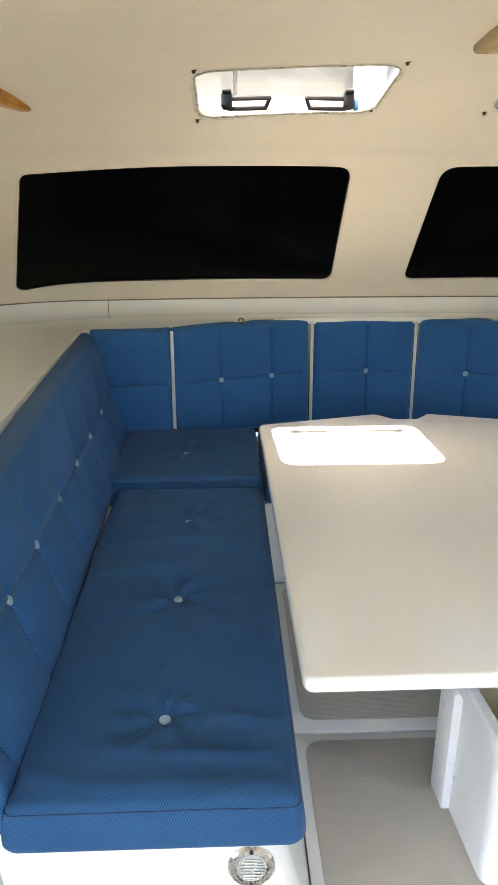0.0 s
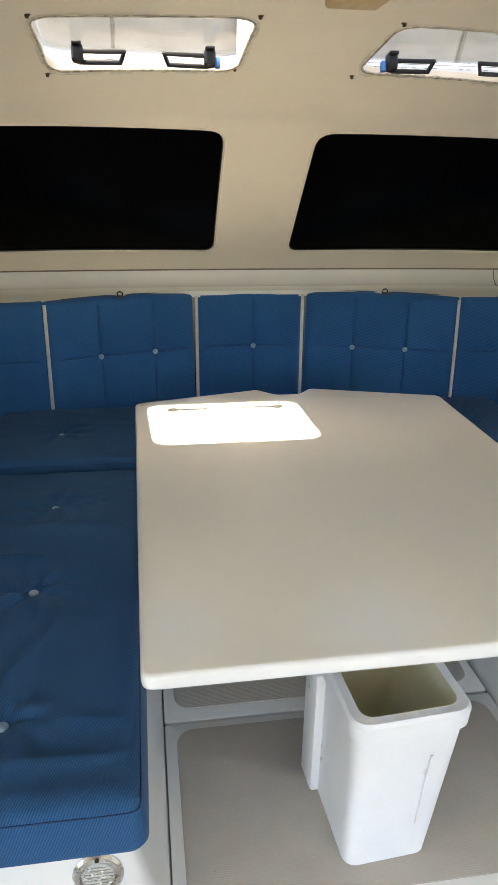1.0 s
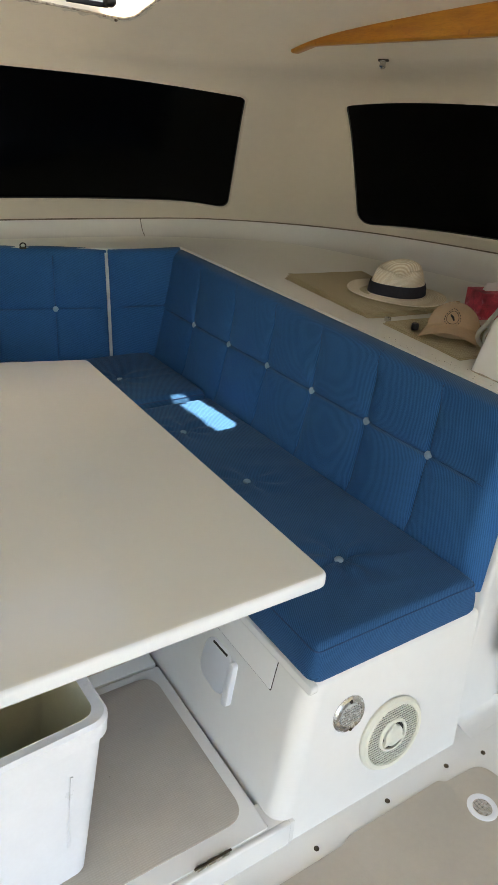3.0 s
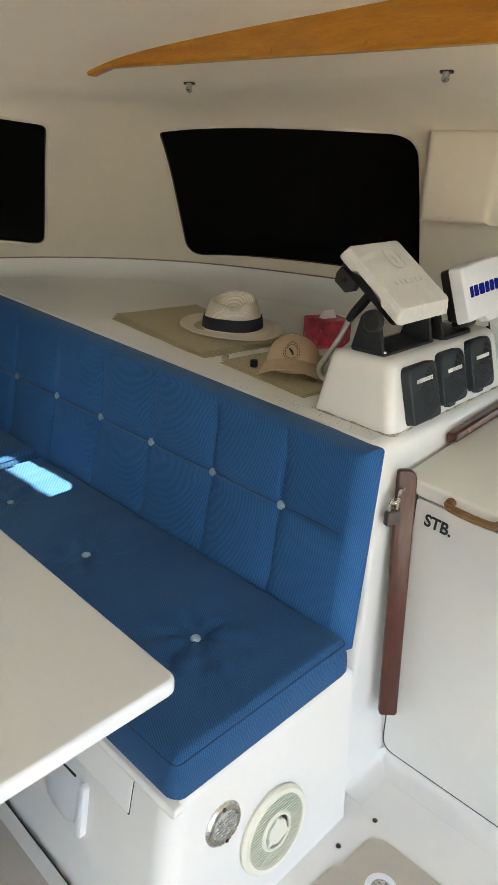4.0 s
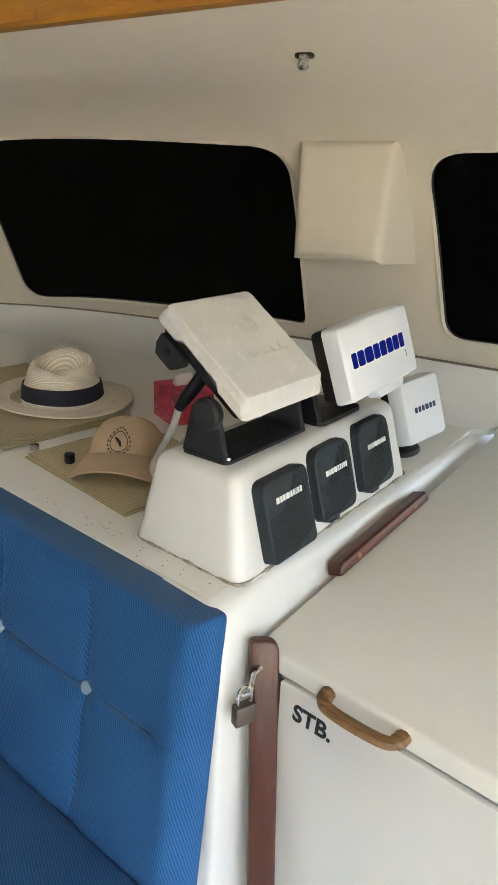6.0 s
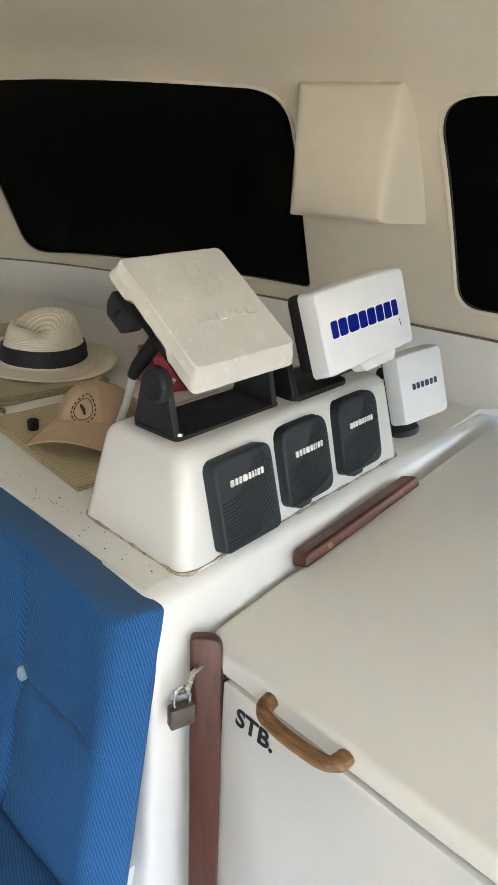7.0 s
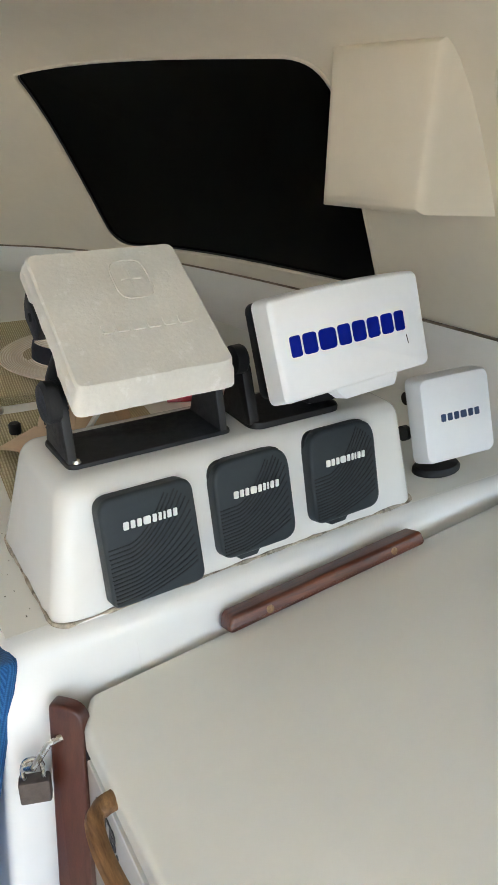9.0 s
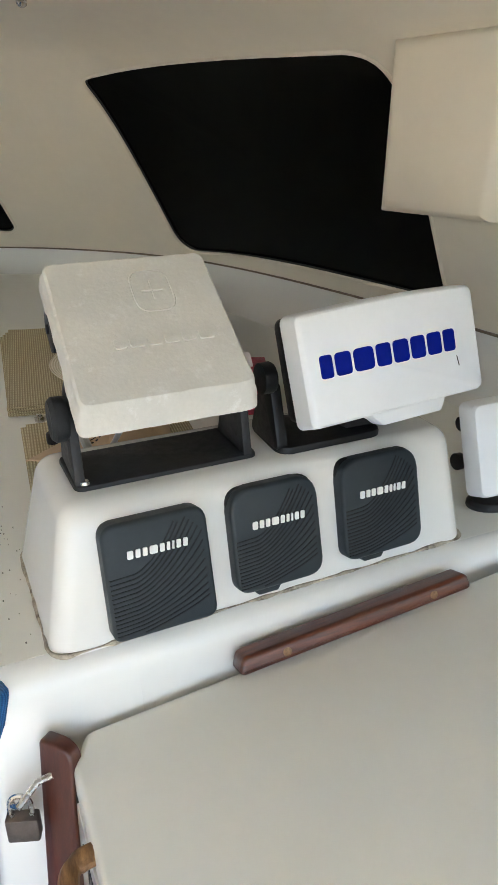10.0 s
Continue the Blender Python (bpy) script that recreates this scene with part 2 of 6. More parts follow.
SAILCLOTH = surface("sailcloth", (0.75, 0.74, 0.7), 0.8, bump=0.3, bscale=12, bdist=0.01)
SCREEN_GREY = surface("grey_canvas", (0.34, 0.36, 0.385), 0.85, bump=0.3, bscale=12, bdist=0.01)
BLUE_TAPE = surface("blue_plastic", (0.03, 0.16, 0.45), 0.4, var=0.05)

ACRYLIC, _nt, _p, _tc = start("hatch_acrylic", 0.05)
_see = _nt.nodes.new("ShaderNodeBsdfTransparent")
_nt.links.new(mixed(_nt, ramp(_nt, noise_tex(_nt, _tc.outputs["Object"], 11), 0.35, 0.7, 0, 1), (0.90, 0.87, 0.83), (0.84, 0.81, 0.77)), _see.inputs["Color"])
_shine = _nt.nodes.new("ShaderNodeBsdfGlossy")
_shine.inputs["Roughness"].default_value = 0.05
_mix = _nt.nodes.new("ShaderNodeMixShader")
_mix.inputs[0].default_value = 0.05
_nt.links.new(_see.outputs[0], _mix.inputs[1]), _nt.links.new(_shine.outputs[0], _mix.inputs[2])
_nt.links.new(_mix.outputs[0], _nt.nodes["Material Output"].inputs["Surface"])
LAMP_GLASS = surface("lamp_glass", (0.42, 0.43, 0.42), 0.12, var=0.08, vscale=60, rvar=0.02, coat=0.6)


# ---- mesh helpers ----
def sharpen(bm, angle=35):
    lim = radians(angle)
    for f in bm.faces:
        f.smooth = True
    for e in bm.edges:
        e.smooth = not (len(e.link_faces) == 2 and e.calc_face_angle(0) > lim)


def part(name, bm, material, parent=None, label="", angle=35, fix=True):
    """Link a bmesh as one mesh object, under a thing or a part."""
    if fix:
        bmesh.ops.recalc_face_normals(bm, faces=bm.faces)
        if bm.calc_volume(signed=True) < 0:
            bmesh.ops.reverse_faces(bm, faces=bm.faces)
    sharpen(bm, angle)
    me = bpy.data.meshes.new(name)
    bm.to_mesh(me)
    bm.free()
    me.materials.append(material)
    ob = new(name, me)
    if parent is not None:
        ob.parent = parent
    if label:
        ob["label"] = label
    return ob


def thing(name, label, category, at=(0, 0, 0), group="", kind=""):
    """An Empty at a thing's base; its parts are built in world places."""
    ob = new(name)
    ob.empty_display_size = 0.05
    return tagged(ob, label, category, group, kind)


def rbox(size, r, at=(0, 0, 0), m=None, seg=2):
    """A box with rounded edges, centred at a place."""
    bm = bmesh.new()
    bmesh.ops.create_cube(bm, size=1)
    bmesh.ops.scale(bm, vec=size, verts=bm.verts)
    if r > 0:
        bmesh.ops.bevel(bm, geom=list(bm.edges), offset=r, segments=seg, affect="EDGES", profile=0.5)
    bmesh.ops.translate(bm, vec=at, verts=bm.verts)
    if m is not None:
        bm.transform(m)
    return bm


def round_poly(corners, radii, n=6):
    """A polygon in the plane with rounded corners."""
    out, k = [], len(corners)
    radii = radii if hasattr(radii, "__len__") else [radii] * k
    for i in range(k):
        p, a, b = (Vector(corners[j % k]).to_2d() for j in (i, i - 1, i + 1))
        r = radii[i]
        if r <= 0:
            out.append(p)
            continue
        da, db = (a - p).normalized(), (b - p).normalized()
        half = da.angle(db) / 2
        d = min(r / math.tan(half), (a - p).length * 0.49, (b - p).length * 0.49)
        p1, p2 = p + da * d, p + db * d
        for s in range(n + 1):
            t = s / n
            out.append((1 - t) ** 2 * p1 + 2 * t * (1 - t) * (p * 0.88 + (p1 + p2) * 0.06) + t ** 2 * p2)
    return out


def prism(poly, z0, z1, bevel=0.0, m=None, seg=2, both=False):
    """A plate from a plane polygon; its upper rim is rounded by bevel."""
    bm = bmesh.new()
    lo = [bm.verts.new((p[0], p[1], z0)) for p in poly]
    hi = [bm.verts.new((p[0], p[1], z1)) for p in poly]
    k = len(poly)
    bm.faces.new(lo[::-1])
    top = bm.faces.new(hi)
    for i in range(k):
        bm.faces.new((lo[i], lo[(i + 1) % k], hi[(i + 1) % k], hi[i]))
    bmesh.ops.recalc_face_normals(bm, faces=bm.faces)
    if bevel > 0:
        edges = [e for e in bm.edges if all(v in hi for v in e.verts) or (both and all(v in lo for v in e.verts))]
        bmesh.ops.bevel(bm, geom=edges, offset=bevel, segments=seg, affect="EDGES", profile=0.5)
    if m is not None:
        bm.transform(m)
    return bm


def axes(o, x, y, z):
    """A matrix from an origin and three (not always square) axes."""
    return Matrix(((x[0], y[0], z[0], o[0]), (x[1], y[1], z[1], o[1]), (x[2], y[2], z[2], o[2]), (0, 0, 0, 1)))


def facing(o, right, up):
    """A square frame: x along right, y as near to up as can be, z out of the face."""
    x = Vector(right).normalized()
    z = x.cross(Vector(up)).normalized()
    return axes(o, x, z.cross(x), z)


def tube(points, r, sides=8, closed=False, caps=True):
    """A round bar swept along points; r may be a number or one number a point."""
    bm = bmesh.new()
    pts = [Vector(p) for p in points]
    k = len(pts)
    rs = r if hasattr(r, "__len__") else [r] * k
    rings, ref = [], None
    for i, p in enumerate(pts):
        d = (pts[(i + 1) % k] - pts[i - 1]) if closed else (pts[min(i + 1, k - 1)] - pts[max(i - 1, 0)])
        d.normalize()
        if ref is None:
            ref = d.orthogonal().normalized()
        ref = (ref - d * ref.dot(d)).normalized()
        s = d.cross(ref)
        rings.append([bm.verts.new(p + (ref * math.cos(a) + s * math.sin(a)) * rs[i]) for a in (2 * math.pi * j / sides for j in range(sides))])
    for i in range(k if closed else k - 1):
        a, b = rings[i], rings[(i + 1) % k]
        for j in range(sides):
            bm.faces.new((a[j], a[(j + 1) % sides], b[(j + 1) % sides], b[j]))
    if caps and not closed:
        bm.faces.new(rings[0][::-1]), bm.faces.new(rings[-1])
    return bm


def bow(points, n=8):
    """A smooth line through points."""
    P = [Vector(p) for p in points]
    out = []
    for i in range(len(P) - 1):
        a, b = P[i], P[i + 1]
        ta = (P[i + 1] - P[i - 1]) / 2 if i > 0 else b - a
        tb = (P[i + 2] - P[i]) / 2 if i + 2 < len(P) else b - a
        for s in range(n):
            t = s / n
            out.append(a * (2 * t ** 3 - 3 * t ** 2 + 1) + ta * (t ** 3 - 2 * t ** 2 + t) + b * (3 * t ** 2 - 2 * t ** 3) + tb * (t ** 3 - t ** 2))
    return out + [P[-1]]


def lathe(profile, m=None, sides=28, squash=1.0):
    """A turned shape: (radius, height) pairs round the z axis."""
    bm = bmesh.new()
    rings = []
    for r, h in profile:
        if r < 1e-5:
            rings.append([bm.verts.new((0, 0, h))])
        else:
            rings.append([bm.verts.new((r * math.cos(2 * math.pi * j / sides), squash * r * math.sin(2 * math.pi * j / sides), h)) for j in range(sides)])
    for a, b in zip(rings, rings[1:]):
        for j in range(sides):
            q = [a[j % len(a)], a[(j + 1) % len(a)], b[(j + 1) % len(b)], b[j % len(b)]]
            q = list(dict.fromkeys(q))
            if len(q) > 2:
                bm.faces.new(q)
    if m is not None:
        bm.transform(m)
    return bm


def joined(*bms):
    out = bmesh.new()
    for b in bms:
        me = bpy.data.meshes.new("joining")
        b.to_mesh(me)
        b.free()
        out.from_mesh(me)
        bpy.data.meshes.remove(me)
    return out


def cut(ob, *cutters):
    """Cut openings through a thing for good."""
    for bm in cutters:
        bmesh.ops.recalc_face_normals(bm, faces=bm.faces)
        if bm.calc_volume(signed=True) < 0:
            bmesh.ops.reverse_faces(bm, faces=bm.faces)
        me = bpy.data.meshes.new("cutter")
        bm.to_mesh(me)
        bm.free()
        c = new("cutter", me)
        mod = ob.modifiers.new("cut", "BOOLEAN")
        mod.object, mod.solver = c, "EXACT"
        dg = bpy.context.evaluated_depsgraph_get()
        done = bpy.data.meshes.new_from_object(ob.evaluated_get(dg))
        ob.modifiers.clear()
        old, ob.data = ob.data, done
        bpy.data.meshes.remove(old)
        bpy.data.objects.remove(c)
        bpy.data.meshes.remove(me)
    bm = bmesh.new()
    bm.from_mesh(ob.data)
    sharpen(bm, 30)
    bm.to_mesh(ob.data)
    bm.free()


def screw(at, normal, r=0.006, material=None, parent=None, name="screw"):
    m = Matrix.Translation(at) @ Vector(normal).to_track_quat("Z", "Y").to_matrix().to_4x4()
    return part(name, lathe([(0, -0.002), (r, -0.002), (r, 0.001), (r * 0.6, 0.0025), (0, 0.003)], m, 12), material or DULL_STEEL, parent)


def word_blocks(widths, height, gap, m, material, parent, name="lettering", lift=0.0012, slant=0.0):
    """Printing that is kept as a row of plain blocks, of the right size and colour."""
    bms, x = [], 0.0
    for w in widths:
        q = [(x, 0), (x + w, 0), (x + w + slant * height, height), (x + slant * height, height)]
        bms.append(prism(round_poly(q, min(w, height) * 0.22, 3), 0, lift, 0, m))
        x += w + gap
    return part(name, joined(*bms), material, parent)


# ---- the cabin shell: walls and ceiling ----
def shelf_z(y):
    return 0.832 + 0.035 * (y - 1.2)


def lofted(rows, seg):
    """Points of a smooth surface through rows of control points: list of lists of Vector."""
    along = [bow(r, seg) for r in rows]
    return [bow([r[i] for r in along], seg) for i in range(len(along[0]))]


def half_row(xy, z):
    return [Vector((x, y, z if not hasattr(z, "__len__") else z[i])) for i, (x, y) in enumerate(xy)]


# last point of each row: unseen, carried aft to keep high skylight off the seats
FOOT = [(0, 3.37), (1.0, 3.34), (1.56, 3.23), (2.04, 2.78), (2.30, 1.95), (2.43, 1.0), (2.45, 0.0), (2.45, -1.25)]
HEAD = [(0, 2.86), (0.75, 2.79), (1.275, 2.672), (1.705, 2.505), (1.985, 1.78), (2.12, 1.0), (2.14, 0.0), (2.14, -1.25)]
EAVE = [(0, 2.70), (0.7, 2.62), (1.18, 2.46), (1.463, 2.27), (1.655, 1.66), (1.78, 1.0), (1.80, 0.0), (1.80, -1.25)]
RISE = [(0, 2.46), (0.55, 2.41), (0.98, 2.22), (1.17, 2.02), (1.30, 1.55), (1.41, 1.0), (1.42, 0.0), (1.42, -1.25)]
CROWN = [(0, 2.08), (0.35, 2.05), (0.58, 1.92), (0.66, 1.75), (0.70, 1.40), (0.72, 0.9), (0.72, 0.0), (0.72, -1.25)]
SPINE = [(0, 1.98), (0, 1.95), (0, 1.85), (0, 1.7), (0, 1.35), (0, 0.85), (0, 0.0), (0, -1.25)]


def mirror_x(x):
    return 2 * CX - x


def full(row):
    """A half row and its mirror image, about the boat's centreline."""
    return [Vector((mirror_x(p.x), p.y, p.z)) for p in row[:0:-1]] + [Vector((CX, row[0].y, row[0].z))] + row[1:]


SHELL_ROWS = [full(half_row(FOOT, 0.985)), full(half_row(HEAD, 1.50)), full(half_row(EAVE, (1.60, 1.60, 1.602, 1.618, 1.638, 1.648, 1.65, 1.65))),
              full(half_row(RISE, (1.687, 1.69, 1.695, 1.705, 1.73, 1.747, 1.75, 1.75))), full(half_row(CROWN, (1.755, 1.755, 1.762, 1.772, 1.79, 1.81, 1.825, 1.83))),
              full(half_row(SPINE, (1.77, 1.775, 1.785, 1.795, 1.815, 1.835, 1.845, 1.85)))]
for q in SHELL_ROWS[5]:
    q.x = CX
SEG = 8
SHELL = lofted(SHELL_ROWS, SEG)      # SHELL[along][up]


def sheet(grid, thick, away):
    """A closed sheet of that thickness from a grid of points; away is a place on its inner side."""
    bm = bmesh.new()
    na, nb = len(grid), len(grid[0])
    inner = [[bm.verts.new(p) for p in row] for row in grid]
    outer = []
    for i in range(na):
        row = []
        for j in range(nb):
            a = grid[min(i + 1, na - 1)][j] - grid[max(i - 1, 0)][j]
            b = grid[i][min(j + 1, nb - 1)] - grid[i][max(j - 1, 0)]
            n = a.cross(b).normalized() if a.length * b.length > 0 else Vector((0, 0, 1))
            if n.dot(Vector(away) - grid[i][j]) > 0:
                n = -n
            row.append(bm.verts.new(grid[i][j] + n * thick))
        outer.append(row)
    for g in (inner, outer):
        for i in range(na - 1):
            for j in range(nb - 1):
                bm.faces.new((g[i][j], g[i + 1][j], g[i + 1][j + 1], g[i][j + 1]))
    rim = [(i, 0) for i in range(na)] + [(na - 1, j) for j in range(1, nb)] + [(i, nb - 1) for i in range(na - 2, -1, -1)] + [(0, j) for j in range(nb - 2, 0, -1)]
    for (a, b), (c, d) in zip(rim, rim[1:] + rim[:1]):
        bm.faces.new((inner[a][b], inner[c][d], outer[c][d], outer[a][b]))
    return bm


UP = 2 * SEG                         # the walls end at the eave
FRONT0, FRONT1 = 7 * SEG - 20, 7 * SEG + 20   # the front wall between the two rounded corners
INSIDE = (0, 1.2, 1.2)
wall_front = part("wall_front", sheet([r[:UP + 1] for r in SHELL[FRONT0:FRONT1 + 1]], 0.03, INSIDE), LINER)
wall_starboard = part("wall_starboard", sheet([r[:UP + 1] for r in SHELL[FRONT1:]], 0.03, INSIDE), LINER)
wall_port = part("wall_port", sheet([r[:UP + 1] for r in SHELL[:FRONT0 + 1]], 0.03, INSIDE), LINER)
tagged(wall_front, "cream moulded front cabin wall raked above the settee", "wall", kind="structure")
tagged(wall_starboard, "cream moulded starboard cabin wall leaning inwards", "wall", kind="structure")
tagged(wall_port, "plain cream port cabin wall", "wall", kind="structure")

half = len(SHELL) // 2
lines_r = [SHELL[half + i][UP:] for i in range(half + 1)]
lines_l = [SHELL[half - i][UP:] for i in range(half + 1)]
ceiling_grid = [a + b[-2::-1] for a, b in zip(lines_l, lines_r)]


def ceiling_sheet(grid, thick):
    bm = bmesh.new()
    lo = [[bm.verts.new(p) for p in row] for row in grid]
    hi = [[bm.verts.new(p + Vector((0, 0.015, thick))) for p in row] for row in grid]
    na, nb = len(grid), len(grid[0])
    mid = nb // 2
    for g in (lo, hi):
        for i in range(na - 1):
            for j in range(nb - 1):
                bm.faces.new((g[i][j], g[i + 1][j], g[i + 1][j + 1], g[i][j + 1]))
    edge = [(i, 0) for i in range(na)] + [(na - 1, j) for j in range(1, nb)] + [(i, nb - 1) for i in range(na - 2, -1, -1)]
    for (a, b), (c, d) in zip(edge, edge[1:]):
        bm.faces.new((lo[a][b], lo[c][d], hi[c][d], hi[a][b]))
    bmesh.ops.remove_doubles(bm, verts=bm.verts, dist=0.0005)
    return bm


ceiling = part("ceiling", ceiling_sheet(ceiling_grid, 0.014), LINER)
tagged(ceiling, "cream moulded cabin headliner with two roof hatch openings", "ceiling", kind="structure")


# ---- windows ----
def ray_on(ob_list, o, d):
    dg = bpy.context.evaluated_depsgraph_get()
    best = None
    for ob in ob_list:
        hit, place, normal, _ = ob.evaluated_get(dg).ray_cast(o, d)
        if hit and (best is None or (place - o).length < (best[0] - o).length):
            best = (place, normal)
    return best


def window(name, wall, corners, radii, label):
    """A blacked-out pane in an opening through the wall, with a moulded lip and a dark seal."""
    c = [Vector(p) for p in corners]
    o = sum(c, Vector()) / 4
    x = (c[2] - c[1]).normalized()
    z = x.cross(c[0] - c[1]).normalized()
    if z.dot(Vector(INSIDE) - o) < 0:
        z = -z
    y = z.cross(x)
    m = axes(o, x, y, z)
    inv = m.inverted()
    flat = [(inv @ p).to_2d() for p in c]
    poly = round_poly(flat, radii, 8)
    full_wall = wall.data.copy()
    probe = new("probe", full_wall)
    bpy.context.view_layer.update()

    def onto(p, lift):
        hit = ray_on([probe], m @ Vector((p[0], p[1], 0.4)), -z)
        q = hit[0] if hit else m @ Vector((p[0], p[1], 0))
        return q + z * lift

    dense = []
    for a, b in zip(poly, poly[1:] + poly[:1]):
        k = max(1, int((b - a).length / 0.03))
        dense += [a + (b - a) * (s / k) for s in range(k)]
    mid = sum(dense, Vector((0, 0))) / len(dense)
    ring = [onto(p, 0.001) for p in dense]
    pane = bmesh.new()
    shrunk = [[mid + (p - mid) * f for p in dense] for f in (1.012, 0.8, 0.55, 0.3, 0.1)]
    loops = [[pane.verts.new(onto(p, -0.012)) for p in lp] for lp in shrunk]
    for a, b in zip(loops, loops[1:]):
        for j in range(len(a)):
            pane.faces.new((a[j], a[(j + 1) % len(a)], b[(j + 1) % len(a)], b[j]))
    pane.faces.new(loops[-1])
    bpy.data.objects.remove(probe)
    bpy.data.meshes.remove(full_wall)
    cut(wall, prism(poly, -0.25, 0.25, 0, m))
    w = thing(name, label, "window", kind="structure")
    part("pane", pane, WINDOW_BLACK, w, "black covered acrylic pane")
    part("window_seal", tube([p - z * 0.009 for p in ring], 0.0036, 6, True), RUBBER, w)
    part("window_lip", tube([p + (p - o).normalized() * 0.006 - z * 0.003 for p in ring], 0.0062, 8, True), LINER, w, "rounded moulded lip")
    return w


def mirrored(pts):
    return [(mirror_x(p[0]), p[1], p[2]) for p in pts]


FRONT_WINDOW = [(0.150, 2.804, 1.535), (0.146, 3.275, 1.064), (1.548, 3.172, 1.043), (1.303, 2.659, 1.499)]
SIDE_WINDOW = [(1.696, 2.546, 1.512), (2.008, 2.770, 1.000), (2.300, 1.772, 1.030), (2.000, 1.668, 1.511)]
AFT_WINDOW = [(2.08, 1.345, 1.51), (2.35, 1.35, 1.05), (2.42, 0.45, 1.05), (2.13, 0.5, 1.51)]
PORT_WINDOW = mirrored(FRONT_WINDOW[:3] + [(1.332, 2.652, 1.520)])
window("window_1", wall_front, PORT_WINDOW, (0.07, 0.05, 0.05, 0.045), "long blacked-out front window with rounded corners, port half")
window("window_2", wall_front, FRONT_WINDOW, (0.07, 0.05, 0.05, 0.045), "long blacked-out front window with rounded corners, starboard half")
window("window_3", wall_starboard, SIDE_WINDOW, (0.025, 0.07, 0.03, 0.088), "blacked-out tapered side window above the shelf")
window("window_4", wall_starboard, AFT_WINDOW, (0.09, 0.06, 0.05, 0.06), "blacked-out aft side window beside the moulded box")


# ---- roof hatches ----
def roof_at(x, y):
    hit = ray_on([ceiling], Vector((x, y, 1.0)), Vector((0, 0, 1)))
    return hit[0].z if hit else 1.75


def hatch(name, x0, x1, label):
    y0, y1 = 2.062, 2.452 if x0 < 0 else 2.432
    zs = [roof_at((x0 + x1) / 2, y) for y in (y0 - 0.02, y1 + 0.02)]
    xm = (x0 + x1) / 2
    corner_z = [(p, roof_at(*p)) for p in ((x0 - 0.0, y0 - 0.008), (x1 + 0.004, y0 - 0.012), (x1 - (0.006 if x0 < 0 else 0.040), 2.440), (x0 - 0.008, 2.464))]
    up = Vector((0, zs[0] - zs[1], y1 - y0 + 0.04)).normalized()
    o = Vector((xm, (y0 + y1) / 2, (zs[0] + zs[1]) / 2))
    m = facing(o, (1, 0, 0), Vector((0, y1 - y0 + 0.04, zs[1] - zs[0])))
    w, d = x1 - x0, (y1 - y0) / abs(up.z)
    quad = [(-w / 2, -d / 2), (w / 2, -d / 2), (w / 2, d / 2), (-w / 2, d / 2)]
    inner = round_poly(quad, 0.06, 8)

    def grown(g, fine=0.0):
        ring = round_poly([(x + math.copysign(g, x), y + math.copysign(g, y)) for x, y in quad], 0.06 + max(g, -0.03), 8)
        if not fine:
            return ring
        out = []
        for p, q in zip(ring, ring[1:] + ring[:1]):
            k = 40 if (q - p).length > 0.1 else 1
            out += [p.lerp(q, i / k) for i in range(k)]
        return out

    def laid(p, drop):
        w = m @ Vector((p.x, p.y, 0))
        return Vector((w.x, w.y, roof_at(w.x, w.y) - drop))

    smear = bmesh.new()
    outer = []
    for p in grown(0.012, 1):
        wild = 0.5 + 0.9 * noise.noise(Vector((p.x * 35, p.y * 35, x0 * 7))) + 0.5 * noise.noise(Vector((p.x * 110, p.y * 110, x1)))
        outer.append(p + Vector((math.copysign(0.007, p.x) * wild if abs(p.x) > w * 0.42 else 0.0, 0.022 * max(wild, 0.0) if p.y > d * 0.38 else 0.0)))
    ra = [smear.verts.new(laid(p, 0.0035)) for p in grown(0.002, 1)]
    rb = [smear.verts.new(laid(p, 0.0012)) for p in outer]
    for k in range(len(ra)):
        smear.faces.new((ra[k], ra[(k + 1) % len(ra)], rb[(k + 1) % len(ra)], rb[k]))
    bead = [laid(p, 0.001) for p in grown(0.003, 1)]
    cut(ceiling, prism(inner, -0.2, 0.3, 0, m))
    h = thing(name, label, "hatch", group="roof hatches", kind="structure")

    def hoop(inside, outside, za, zb):
        a, b = grown(inside), grown(outside)
        bm = bmesh.new()
        vs = [[bm.verts.new((p.x, p.y, zz)) for p in ring] for ring, zz in ((a, za), (b, za), (b, zb), (a, zb))]
        k = len(a)
        for q in range(4):
            for i in range(k):
                bm.faces.new((vs[q][i], vs[q][(i + 1) % k], vs[(q + 1) % 4][(i + 1) % k], vs[(q + 1) % 4][i]))
        bm.transform(m)
        return bm

    part("hatch_frame", joined(hoop(0.003, 0.03, 0.013, 0.025), hoop(-0.006, 0.02, 0.027, 0.036), hoop(-0.013, 0.02, 0.038, 0.046)), HATCH_WHITE, h, "white stepped hatch frame")
    part("hatch_rim", joined(hoop(-0.002, 0.024, 0.025, 0.027), hoop(-0.016, 0.022, 0.046, 0.049)), ALLOY, h, "bright alloy rim")
    part("seal", joined(hoop(-0.0075, 0.018, 0.036, 0.038), hoop(-0.0175, -0.0135, 0.044, 0.0458)), SEAL_GREY, h, "grey rubber seal lines inside the frame")
    part("sealant_smear", smear, SMEAR, h, "pale chipped smear of sealant on the headliner")
    part("bedding", tube(bead, [0.0042 + 0.0018 * noise.noise(p * 60) for p in bead], 6, True), SEALANT, h, "rough grubby sealant round the opening")
    part("pane", prism(grown(-0.004), 0.0492, 0.056, 0, m), ACRYLIC, h, "clear acrylic lens")
